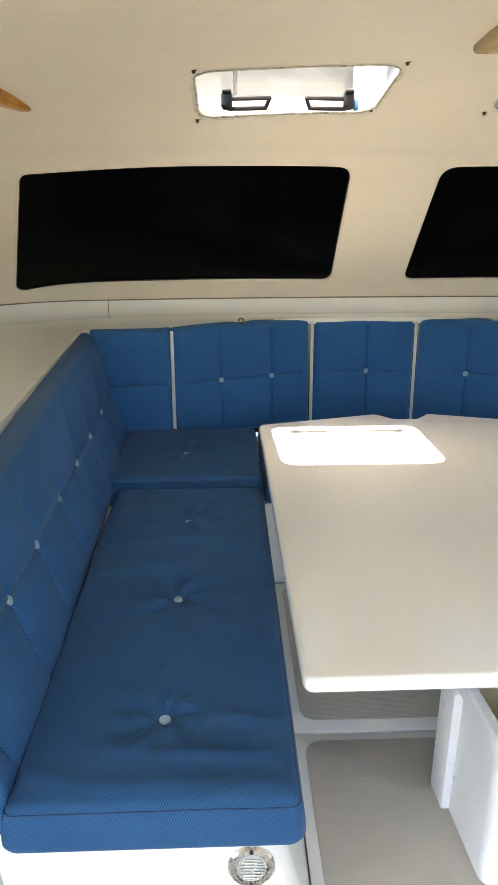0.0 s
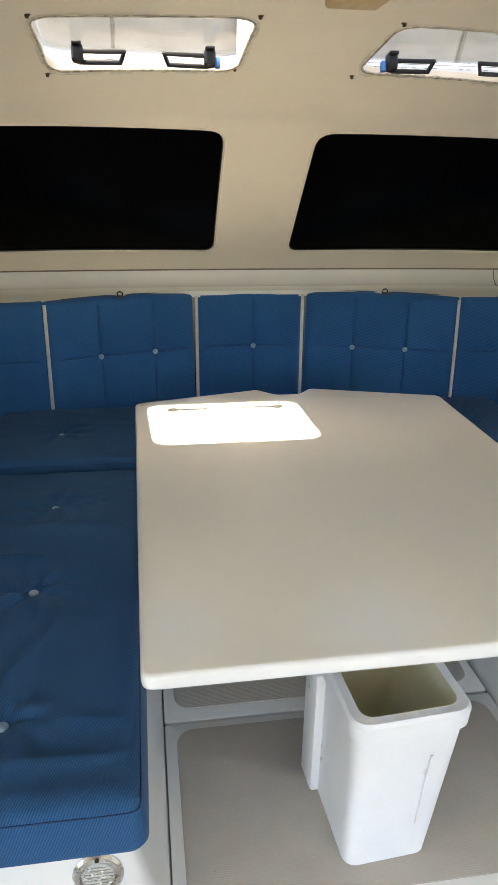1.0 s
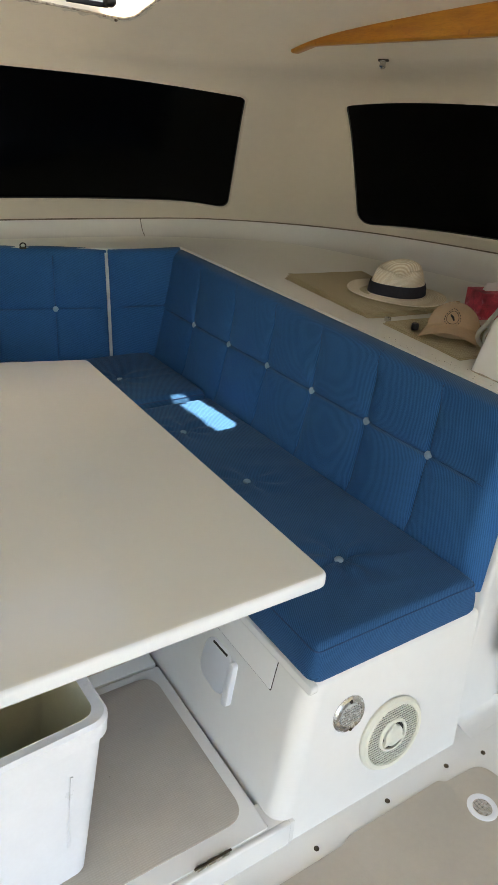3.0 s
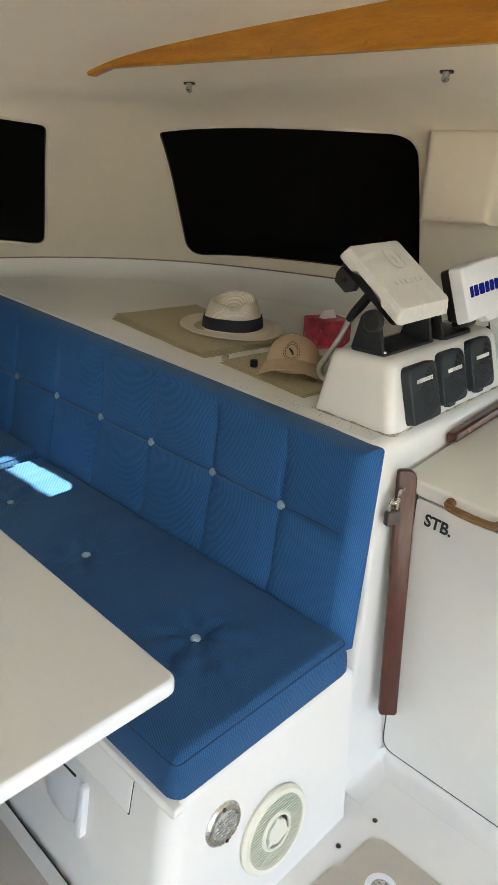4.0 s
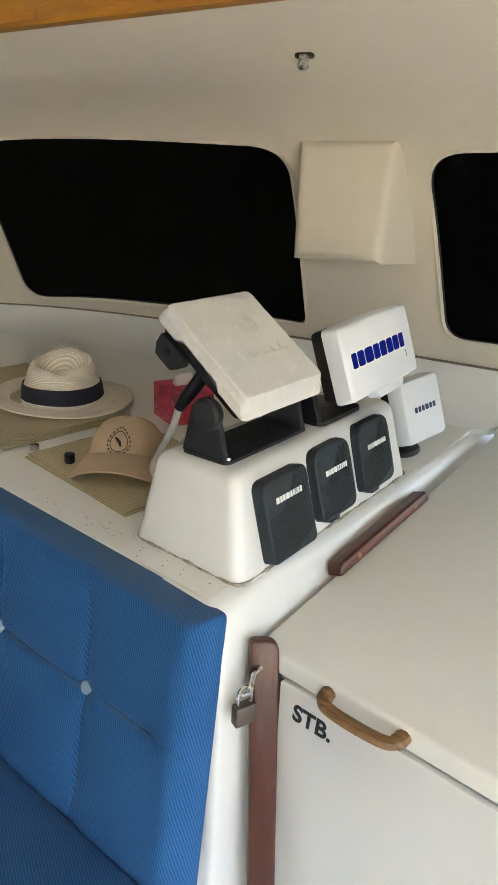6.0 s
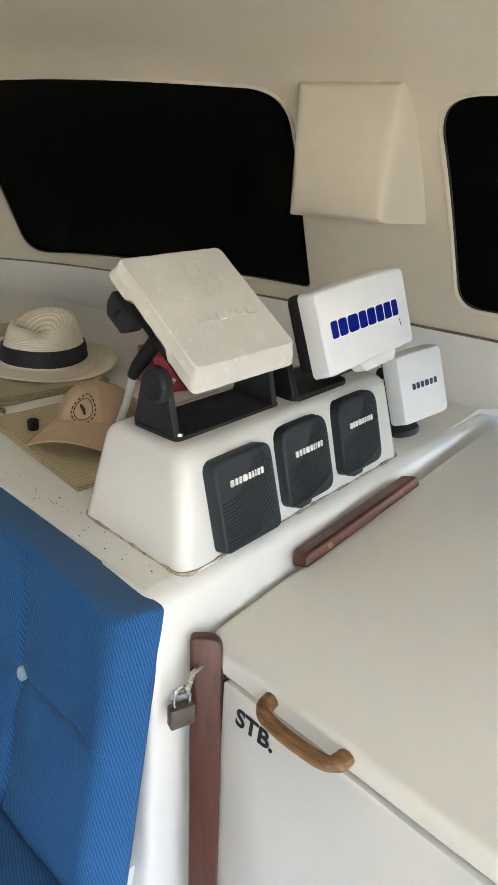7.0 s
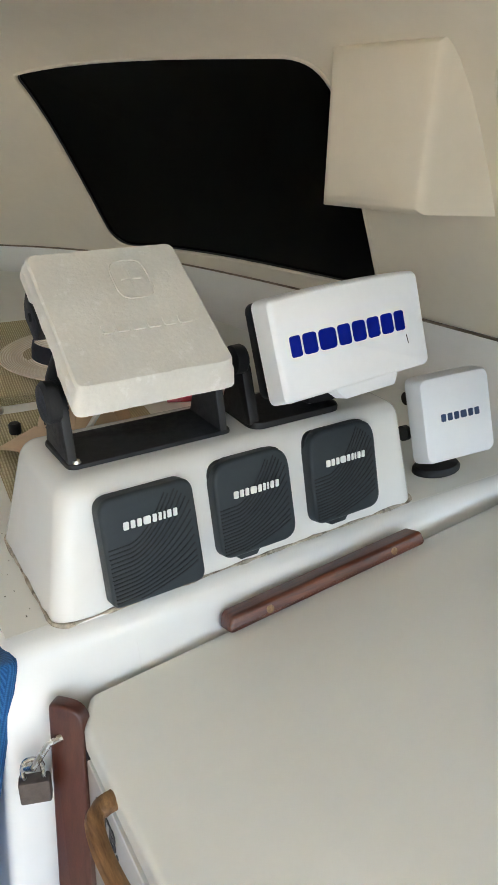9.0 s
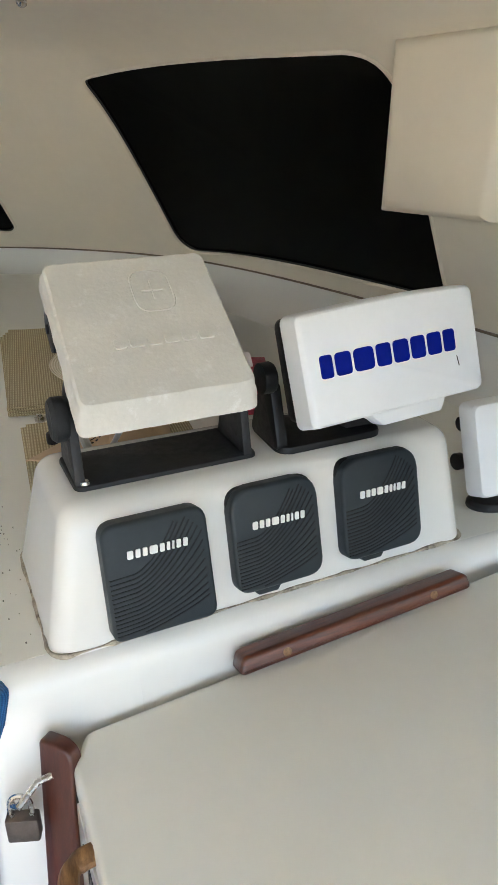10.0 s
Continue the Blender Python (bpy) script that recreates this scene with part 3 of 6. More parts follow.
    for side in (-1, 1):
        bx = side * (w / 2 - 0.085)
        cy = d / 2 - 0.060
        latch = part("latch", joined(rbox((0.034, 0.034, 0.05), 0.011, (bx, cy, 0.018), m, 3), rbox((0.028, 0.05, 0.010), 0.004, (bx, cy - 0.004, 0.0385), m)), BLACK_PLASTIC, h, "black latch barrel")
        loop = [(bx - side * 0.012, cy - 0.006, 0.022), (bx - side * 0.130, cy - 0.006, 0.024), (bx - side * 0.118, cy + 0.010, 0.000), (bx - side * 0.006, cy + 0.010, -0.002)]
        ends = [Vector(p) for p in loop]
        bars = []
        for a, b in zip(ends, ends[1:] + ends[:1]):
            u = (b - a)
            mm = Matrix.Translation((a + b) / 2) @ u.to_track_quat("X", "Z").to_matrix().to_4x4()
            bars.append(rbox((u.length + 0.010, 0.0095, 0.012), 0.003, m=m @ mm))
        part("latch_handle", joined(*bars), BLACK_PLASTIC, latch)
    part("blue_stop", rbox((0.016, 0.02, 0.03), 0.004, ((w / 2 - 0.062) * (1 if x0 < 0 else -1), d / 2 - 0.055, 0.008), m), BLUE_TAPE, h, "small blue plastic stop")
    for (px, py), pz in corner_z:
        s = thing("screw_fixing", "small bronze screw with washer in the headliner", "screw", group="headliner screws")
        part("washer", lathe([(0, -0.006), (0.009, -0.006), (0.009, 0.0), (0, 0.0)], Matrix.Translation((px, py, pz)) @ Vector((0, -0.17, -1)).to_track_quat("Z", "Y").to_matrix().to_4x4(), 14), DULL_STEEL, s)
        part("head", lathe([(0.0055, -0.002), (0.005, 0.006), (0.003, 0.008), (0, 0.0085)], Matrix.Translation((px, py, pz)) @ Vector((0, -0.17, -1)).to_track_quat("Z", "Y").to_matrix().to_4x4(), 10), DULL_STEEL, s)
    return h


hatch("hatch_1", -0.742, -0.2, "clear roof hatch with two black latch handles")
hatch("hatch_2", 0.168, 0.742, "clear roof hatch with two black latch handles")

# boom and furled sail above the coachroof: unseen, added to shade hatch_2; the mast shows
boom = thing("boom", "unseen boom and furled sail, added to shade the starboard hatch", "boom")
part("spar", tube([(0.125, 4.2, 2.72), (0.125, -3.0, 2.72)], 0.075, 16), ALLOY, boom)
part("gooseneck_mast", tube([(0.125, 4.2, 1.0), (0.125, 4.2, 4.5)], 0.09, 16), HATCH_WHITE, boom)
part("sail_sun_blocker", tube([(0.125, 4.1 - 0.5 * i, 2.95) for i in range(14)], [0.242 + 0.004 * math.sin(i * 2.1) for i in range(14)], 24), SAILCLOTH, boom)
# added canvas with seam lines, hiding the bright sky beyond the hatch lenses
sky_screen = part("sky_screen", sheet([[Vector((-2.6 + 0.2 * i, 4.55 - 0.18 * j + 0.02 * math.sin(i * 1.7 + j), 1.55 + 0.45 * j)) for j in range(3)] for i in range(27)], 0.004, (0, 0, 1.5)), SCREEN_GREY, boom, "added grey canvas screen that dims the sky beyond the hatches")
for sx in (-1.55, -1.38, -0.62, 0.36, 1.3):
    part("seam", tube([(sx, 4.53, 1.56), (sx + 0.02, 4.35, 2.0), (sx + 0.03, 4.17, 2.44)], 0.011, 6), SEAL_GREY, sky_screen)


# ---- the coved ledge under the walls, and the shelf ----
COVE = [(0, 3.298), (1.0, 3.268), (1.48, 3.14), (1.84, 2.90), (2.12, 2.14), (2.28, 1.218)]
FLAT = [(0, 3.270), (1.0, 3.190), (1.33, 2.955), (1.62, 2.66), (1.93, 1.98), (2.10, 1.218)]
foot_line = bow(full(half_row(FOOT[:6], 0.985)), 12)
cove_line = bow(full([Vector((x, y, shelf_z(y) + 0.012)) for x, y in COVE]), 12)
flat_line = bow(full([Vector((x, y, shelf_z(y) - 0.0005)) for x, y in FLAT]), 12)
cove_grid, fillet_grid = [], []
for p, q, w in zip(foot_line, cove_line, flat_line):
    cove_grid.append([])
    for k in range(9):
        a = radians(90 * k / 8)
        f, g = 0.75 * math.sin(a) + 0.25 * k / 8, 0.75 * (1 - math.cos(a)) + 0.25 * k / 8
        cove_grid[-1].append(Vector((q.x + (p.x - q.x) * f, q.y + (p.y - q.y) * f, q.z + (p.z + 0.004 - q.z) * g)))
    fillet_grid.append([Vector((w.x + (q.x - w.x) * k / 8, w.y + (q.y - w.y) * k / 8, w.z + (q.z - w.z) * (k / 8) ** 1.8)) for k in range(9)])
fillet = part("ledge_fillet", sheet(fillet_grid, 0.02, INSIDE), CREAM)
tagged(fillet, "cream sloping fillet between shelf and ledge", "ledge", kind="structure")
cove = part("ledge", sheet(cove_grid, 0.025, INSIDE), GELCOAT)
tagged(cove, "glossy white coved ledge running under the windows", "ledge", kind="structure")
joint = part("trim", tube([p + (Vector((0, 1.5, p.z)) - p).normalized() * 0.001 for p in foot_line], 0.0036, 6), JOINT)
tagged(joint, "thin brown joint between ledge and headliner", "trim", kind="structure")
for sx in (1.172, mirror_x(1.152)):
    near = min(range(len(foot_line)), key=lambda i: abs(foot_line[i].x - sx))
    part("joint_line", tube([p + Vector((0, -0.001, 0.0015)) for p in cove_grid[near]], 0.0016, 5), DARK_GAP, cove, "fine dark joint across the ledge")

SHELF_EDGE = [(1.248, 1.2158), (2.45, 1.2158), (2.40, 1.6), (2.26, 2.2), (2.05, 2.68), (1.7, 3.05), (1.0, 3.31), (CX, 3.345)]
shelf_poly = SHELF_EDGE + [(mirror_x(x), y) for x, y in SHELF_EDGE[-2::-1]] + [(mirror_x(1.248), 3.05), (mirror_x(0.93), 3.085), (mirror_x(0.24), 3.275), (0.24, 3.275), (0.93, 3.085), (1.248, 3.05)]
bm = prism(shelf_poly, -0.03, 0.0)
for v in bm.verts:
    v.co.z += shelf_z(v.co.y)
shelf = part("shelf", bm, CREAM)
tagged(shelf, "cream gelcoat shelf behind the settee backs", "shelf", kind="structure")

# ---- starboard bulkhead, step and companionway ----
LIP = [(1.30, 0.80), (1.224, 0.815), (1.2155, 0.8325), (1.212, 0.8325), (1.200, 0.829), (1.190, 0.820), (1.184, 0.806), (1.168, 0.758), (1.163, 0.69), (1.30, 0.69)]


def along_x(profile, x0, x1, lean0=0.0, lean1=0.0):
    """A moulding of constant section along x; its ends may lean with height."""
    bm = bmesh.new()
    ends = []
    for x, ln in ((x0, lean0), (x1, lean1)):
        ends.append([bm.verts.new((x + ln * (z - 0.8), y, z)) for y, z in profile])
    k = len(profile)
    bm.faces.new(ends[0]), bm.faces.new(ends[1][::-1])
    for i in range(k):
        bm.faces.new((ends[0][i], ends[0][(i + 1) % k], ends[1][(i + 1) % k], ends[1][i]))
    return bm


bulk = thing("bulkhead", "white moulded bulkhead edge beside the companionway", "bulkhead", kind="structure")
bm = along_x(LIP, 1.40, 2.44)
part("lip", bm, GELCOAT, bulk)
STRIP = [(1.30, 0.80), (1.228, 0.81), (1.2155, 0.8322), (1.200, 0.8288), (1.190, 0.8198), (1.184, 0.8058), (1.1685, 0.758), (1.146, 0.40), (1.124, 0.12), (1.086, -0.08), (1.30, -0.08)]
free_edge = [1.262, 1.255, 1.247, 1.240, 1.233, 1.227, 1.222, 1.190, 1.140, 1.10]
bm = bmesh.new()
rows = []
for (y, z), x0 in zip(STRIP, free_edge):
    rows.append([bm.verts.new(p) for p in ((x0, y + 0.10, z), (x0, y + 0.016, z), (x0 + 0.002, y + 0.007, z), (x0 + 0.007, y + 0.002, z), (x0 + 0.016, y, z), (1.43 + 0.08 * (z - 0.8), y, z))])
for a, b in zip(rows, rows[1:]):
    for k in range(5):
        bm.faces.new((a[k], a[k + 1], b[k + 1], b[k]))
part("strip", bm, GELCOAT, bulk)


def door_x(z):
    return 1.305 - 0.035 * (0.7 - z)


DOOR = axes((door_x(0.0), 1.128, 0.0), (0, -1, 0), (0.035, 0, 1), (-1, 0, 0.035))
side_wall = part("companionway_side", prism([(0.0, -0.13), (1.9, -0.13), (1.9, 0.618), (0.0, 0.708)], -0.03, -0.004, 0, DOOR), GELCOAT)
tagged(side_wall, "white gelcoat side below the companionway hatch", "wall", kind="structure")
door = thing("companionway_door", "white companionway door lettered for the starboard hull", "door")
part("door_gap", prism(round_poly([(0.0355, -0.0385), (1.8525, -0.0385), (1.8525, 0.6150), (0.0155, 0.7070)], (0.036, 0.01, 0.01, 0.008), 5), -0.0039, 0.0034, 0, DOOR), DARK_GAP, door, "thin dark gap round the door")
part("panel", prism(round_poly([(0.039, -0.035), (1.85, -0.035), (1.85, 0.6168), (0.019, 0.7088)], (0.035, 0.01, 0.01, 0.008), 5), -0.0035, 0.004, 0.001, DOOR), GELCOAT, door)

text = bpy.data.curves.new("text", "FONT")
text.body, text.size, text.extrude = "STB.", 0.042, 0.0004
text.offset = 0.0011
to = new("text", text)
tm = bpy.data.meshes.new_from_object(to.evaluated_get(bpy.context.evaluated_depsgraph_get()))
bpy.data.objects.remove(to)
tm.transform(Matrix.Diagonal((0.92, 1.0, 1.0, 1.0)))
tm.transform(DOOR @ Matrix.Translation((0.0465, 0.650, 0.0048)) @ Matrix.Rotation(radians(-3.5), 4, "Z"))
tm.materials.append(PRINT_BLACK)
lettering = new("lettering", tm)
lettering.parent = door
lettering["label"] = "black stencilled letters STB."


COVE_FOOT = [(0.0, 0.031), (0.003, 0.020), (0.009, 0.010), (0.018, 0.004), (0.032, 0.0008), (0.06, 0.0)]
cove_rows = []
for (x, y), (nx, ny) in (((1.11, 1.0945), (0, -1)), ((1.258, 1.0945), (0, -1)), ((1.273, 1.091), (-0.38, -0.92)), ((1.283, 1.080), (-0.92, -0.38)), ((1.2835, 1.05), (-1, 0)), ((1.2835, -0.75), (-1, 0))):
    cove_rows.append([Vector((x + nx * d + 0.004 * abs(nx) * (h / 0.03), y + ny * d, -0.0715 + h)) for d, h in COVE_FOOT])
foot = part("coved_foot", sheet(cove_rows, 0.004, (0, 0, 2)), GELCOAT)
tagged(foot, "smooth white cove between hull side and cockpit sole", "trim", kind="structure")


def cover_z(x, y):
    return 0.752 + 0.09 * (x - 1.3) + 0.05 * (y - 1.143)


bm = prism(round_poly([(1.326, 1.158), (1.303, 1.118), (1.312, -0.75), (2.36, -0.75), (2.36, 1.158)], (0.016, 0.030, 0.02, 0.01, 0.01), 8), -0.034, 0.0, 0.009, seg=3)
for v in bm.verts:
    v.co.z += cover_z(v.co.x, v.co.y)
cover = thing("hatch_cover", "large off-white sliding companionway hatch cover", "hatch cover")
part("panel", bm, CREAM, cover)
bm = prism([(1.3095, 1.112), (1.3175, -0.70), (1.328, -0.70), (1.321, 1.112)], -0.0405, -0.0345)
for v in bm.verts:
    v.co.z += cover_z(v.co.x, v.co.y)
part("runner", bm, GELCOAT, cover, "thin white runner strip under the cover edge")
bm = prism([(1.3125, 1.112), (1.3205, -0.70), (1.336, -0.70), (1.326, 1.112)], -0.0432, -0.0407)
for v in bm.verts:
    v.co.z += cover_z(v.co.x, v.co.y)
part("gasket", bm, RUBBER, cover, "dark gap seal under the runner")

grip_pts = bow([(1.307, 1.024, 0.727), (1.290, 1.022, 0.726), (1.277, 1.012, 0.725), (1.272, 0.980, 0.724), (1.273, 0.942, 0.722), (1.277, 0.914, 0.721), (1.290, 0.903, 0.720), (1.308, 0.901, 0.720)], 5)
bm = tube(grip_pts, [0.0105 if 6 < i < len(grip_pts) - 7 else 0.0122 for i in range(len(grip_pts))], 10)
for v in bm.verts:
    v.co.z = 0.721 + (v.co.z - 0.716) * 0.85
part_handle = part("pull_handle", bm, TEAK)
tagged(part_handle, "worn teak pull handle on the hatch cover edge", "handle")

bar = thing("door_jamb", "dark mahogany jamb strip with a rounded top end", "wood strip")
BAR = facing((1.2670, 1.1045, 0.4455), (0.68, -0.73, 0.0218), (0.054, 0.070, 0.661))
bm = prism(round_poly([(-0.0230, -0.332), (0.0230, -0.332), (0.0230, 0.330), (-0.0230, 0.330)], (0.010, 0.010, 0.026, 0.008), 6), -0.010, 0.007, 0.004, BAR, 3)
part("strip", bm, MAHOGANY, bar)
part("hasp_staple", tube([BAR @ Vector((-0.006, 0.286, 0.006)), BAR @ Vector((-0.018, 0.281, 0.018)), (1.241, 1.122, 0.713), (1.236, 1.134, 0.706)], 0.0042, 8), STEEL, bar, "steel staple")
part("keeper", rbox((0.010, 0.032, 0.014), 0.003, (0.024, 0.264, -0.004), BAR), BLACK_PLASTIC, bar)
lock = thing("padlock", "small brown padlock hanging on the hasp", "padlock")
LOCK = facing((1.243, 1.134, 0.668), (1, -0.35, 0), (0, 0, 1))
part("body", rbox((0.037, 0.036, 0.017), 0.003, (0, -0.001, 0), LOCK), BROWN_LOCK, lock)
part("shackle", tube([LOCK @ Vector(p) for p in bow([(-0.0115, 0.016, 0), (-0.0115, 0.034, 0), (-0.008, 0.044, 0), (0, 0.048, 0), (0.008, 0.044, 0), (0.0115, 0.034, 0), (0.0115, 0.016, 0)], 4)], 0.0032, 8), STEEL, lock, "bright steel shackle")

rail = thing("grab_rail", "short varnished mahogany rail with plugged screw holes", "rail")
RAIL = facing((1.690, 1.157, 0.803), (1, 0, 0.085), (0, 0.35, 1))
bm = prism(round_poly([(-0.178, -0.0135), (0.180, -0.0135), (0.174, 0.0105), (-0.168, 0.0105)], (0.007, 0.007, 0.010, 0.011), 6), -0.012, 0.0180, 0.006, RAIL, 4)
part("bar", bm, MAHOGANY_RAIL, rail)
for px in (-0.11, 0.115):
    part("plug", prism([(px + 0.006 * math.cos(a), -0.002 + 0.006 * math.sin(a)) for a in (i * math.pi / 6 for i in range(12))], 0.0175, 0.0186, 0, RAIL), TEAK, rail, "round lighter wood plug")

corner = part("corner_block", rbox((0.16, 0.22, 0.05), 0.014, (2.365, 1.05, 0.838)), GELCOAT)
tagged(corner, "white moulded end of the hatch track", "block")
screw((2.31, 1.13, 0.8625), (0, 0, 1), 0.006, parent=corner)

# the moulded box on the side wall
bm = bmesh.new()
top = [Vector(p) for p in ((1.984, 1.617, 1.528), (2.028, 1.392, 1.530), (2.12, 1.35, 1.53), (2.12, 1.66, 1.53))]
bot = [Vector(p) for p in ((1.983, 1.616, 1.262), (2.038, 1.410, 1.264), (2.30, 1.41, 1.250), (2.30, 1.70, 1.255))]
a, b = [bm.verts.new(p) for p in top], [bm.verts.new(p) for p in bot]
bm.faces.new(a), bm.faces.new(b[::-1])
for i in range(4):
    bm.faces.new((a[i], a[(i + 1) % 4], b[(i + 1) % 4], b[i]))
bmesh.ops.recalc_face_normals(bm, faces=bm.faces)
free = (a[0], a[1], b[0], b[1])
bmesh.ops.bevel(bm, geom=[e for e in bm.edges if e.verts[0] in free and e.verts[1] in free], offset=0.022, segments=6, affect="EDGES", profile=0.5)
box = part("moulded_box", bm, LINER)
tagged(box, "cream moulded box bulging from the side wall", "box", kind="structure")


# ---- floor, sole and seat bases ----
def slab(name, quad, radii, z0, z1, bevel, material, parent=None, label=""):
    return part(name, prism(round_poly(quad, radii, 6), z0, z1, bevel), material, parent, label)


L0, L1 = -0.50, 0.452
floor = slab("floor", [(-0.54, 1.06), (0.5, 1.06), (0.5, 2.6), (-0.54, 2.6)], 0, -0.12, -0.02, 0, DARK_GAP)
tagged(floor, "dark underside below the cabin floor panels", "floor", kind="structure")
for y0, y1, lab in ((1.060, 1.632, "lift-out white floor panel with beige anti-slip inlay"), (1.640, 2.44, "white floor panel with beige anti-slip inlay under the table")):
    p = slab("floor_panel", [(L0 + 0.004, y0), (L1 - 0.004, y0), (L1 - 0.004, y1), (L0 + 0.004, y1)], 0.008, -0.011, 0.0, 0.003, GELCOAT)
    tagged(p, lab, "floor panel", kind="structure")
    slab("inlay", [(L0 + 0.034, y0 + 0.045), (L1 - 0.034, y0 + 0.045), (L1 - 0.034, y1 - 0.026), (L0 + 0.034, y1 - 0.026)], 0.05, -0.002, 0.0025, 0.001, NONSKID, p, "ribbed beige anti-slip inlay")
hinge = thing("hinge", "small steel hinge on the floor panel edge", "hinge")
for k in range(3):
    part("leaf", rbox((0.026, 0.012, 0.006), 0.002, (0.272 + 0.028 * k, 1.055, 0.003)), STEEL, hinge)
part("pin", tube([(0.255, 1.055, 0.006), (0.345, 1.055, 0.006)], 0.003, 8), DULL_STEEL, hinge)
riser = part("riser", joined(rbox((1.04, 0.016, 0.10), 0.006, (CX, 1.0505, -0.0525), None, 3), rbox((1.06, 0.08, 0.09), 0.002, (CX, 1.085, -0.0495))), GELCOAT)
tagged(riser, "white riser between cabin floor and cockpit sole", "step", kind="structure")
sole = slab("sole_flange", [(-1.6, -2.6), (1.34, -2.6), (1.34, 1.13), (-1.6, 1.13)], 0, -0.12, -0.072, 0, GELCOAT)
tagged(sole, "white cockpit sole moulding with a screwed flange", "cockpit sole", kind="structure")
slab("inlay", [(-1.5, -2.5), (1.085, -2.5), (1.072, 0.965), (0.94, 0.972), (0.925, 0.985), (0.63, 0.985), (0.60, 0.975), (-1.5, 0.975)], (0, 0, 0.05, 0.02, 0.02, 0.02, 0.02, 0), -0.075, -0.066, 0.004, NONSKID_SOLE, sole, "speckled beige anti-slip sole")
for x, y in ((0.545, 1.0), (0.773, 1.008), (0.98, 1.006), (1.10, 0.985), (0.3, 1.0), (-0.1, 1.0)):
    s = screw((x, y, -0.0715), (0, 0, 1), 0.0065)
    tagged(s, "tarnished screw in the sole flange", "screw", "sole screws")
drain = thing("drain", "round white sole drain with a steel grating", "drain")
D = Matrix.Translation((0.963, 0.873, -0.066)) @ Matrix.Scale(0.8, 4)
part("flange", lathe([(0.030, -0.004), (0.030, 0.002), (0.038, 0.0045), (0.046, 0.003), (0.048, -0.002)], D, 28), COVER_WHITE, drain)
part("well", lathe([(0.031, 0.001), (0.029, -0.008), (0, -0.008)], D, 24), DARK_GAP, drain)
part("grating", joined(*[rbox((0.054 if k in (-1, 0, 1) else 0.03, 0.004, 0.003), 0.001, (0, 0.012 * k, -0.001), D) for k in (-2, -1, 0, 1, 2)], *[rbox((0.004, 0.054 if k in (-1, 0, 1) else 0.03, 0.003), 0.001, (0.012 * k, 0, -0.001), D) for k in (-2, -1, 0, 1, 2)]), STEEL, drain)


def seat_base(side, label):
    """A settee base: leaning inner face, leaning front face, rounded corner; x mirrored for port."""
    def X(x):
        return x if side > 0 else mirror_x(x)
    lo = [(0.438, 1.044), (1.05, 1.044), (1.05, 3.2), (0.438, 3.2)]
    hi = [(0.553, 1.096), (1.10, 1.100), (1.10, 3.2), (0.553, 3.2)]
    bm = bmesh.new()
    a = [bm.verts.new((X(x), y, -0.085)) for x, y in lo]
    b = [bm.verts.new((X(x), y, 0.335)) for x, y in hi]
    bm.faces.new(a), bm.faces.new(b[::-1])
    for i in range(4):
        bm.faces.new((a[i], a[(i + 1) % 4], b[(i + 1) % 4], b[i]))
    bmesh.ops.recalc_face_normals(bm, faces=bm.faces)
    bmesh.ops.bevel(bm, geom=[e for e in bm.edges if all(v.co.y < 1.2 and abs(v.co.x - X(0.5)) < 0.1 for v in e.verts)], offset=0.045, segments=7, affect="EDGES", profile=0.5)
    bmesh.ops.bevel(bm, geom=[e for e in bm.edges if all(v.co.z > 0.3 for v in e.verts)], offset=0.018, segments=4, affect="EDGES", profile=0.5)
    t = thing("settee_base", label, "settee base", group="settee bases")
    part("body", bm, GELCOAT, t)
    m = axes((X(0.438), 0, -0.085), (0, 1, 0), ((0.115 if side > 0 else -0.115) / 0.42, 0, 1), (-1 if side > 0 else 1, 0, 0))
    lid = part("locker_lid", prism(round_poly([(1.204, 0.330), (1.95, 0.338), (1.95, 0.404), (1.210, 0.404), (1.208, 0.372)], (0.004, 0.012, 0.004, 0.004, 0.012), 4), -0.01, 0.003, 0.0015, m), GELCOAT, t, "narrow lift-up locker lid strip")
    part("lid_gap", prism(round_poly([(1.2015, 0.3275), (1.953, 0.3355), (1.953, 0.404), (1.2075, 0.404), (1.2055, 0.372)], (0.004, 0.012, 0.004, 0.004, 0.012), 4), -0.01, 0.0004, 0, m), DARK_GAP, lid)
    part("shoulder", prism(round_poly([(1.085, 0.4045), (2.40, 0.4045), (2.40, 0.424), (1.085, 0.424)], 0.008, 4), -0.012, 0.007, 0.004, m), GELCOAT, t, "raised moulded rim under the cushion")
    return t, m, X


base_s, face_s, _ = seat_base(1, "white moulded starboard settee base with speaker and light")
base_p, face_p, _ = seat_base(-1, "white moulded port settee base with round light")
base_f = part("forward_settee_base", prism([(0.553, 2.46), (0.553, 3.3), (mirror_x(0.553), 3.3), (mirror_x(0.553), 2.46)], -0.01, 0.335), GELCOAT)
tagged(base_f, "white moulded forward settee base behind the table", "settee base", group="settee bases")

vent = thing("locker_latch", "white oval locker latch with a lift-up flap", "latch")
part("plate", prism(round_poly([(1.345, 0.188), (1.470, 0.196), (1.470, 0.305), (1.345, 0.308)], 0.040, 6), -0.004, 0.006, 0.003, face_s), COVER_WHITE, vent)
part("flap", prism(round_poly([(1.312, 0.196), (1.338, 0.192), (1.352, 0.303), (1.330, 0.303)], 0.010, 4), -0.002, 0.015, 0.005, face_s), COVER_WHITE, vent)
part("slot", prism(round_poly([(1.372, 0.298), (1.44, 0.296), (1.44, 0.302), (1.372, 0.304)], 0.002, 2), 0.004, 0.0068, 0, face_s), DARK_GAP, vent)


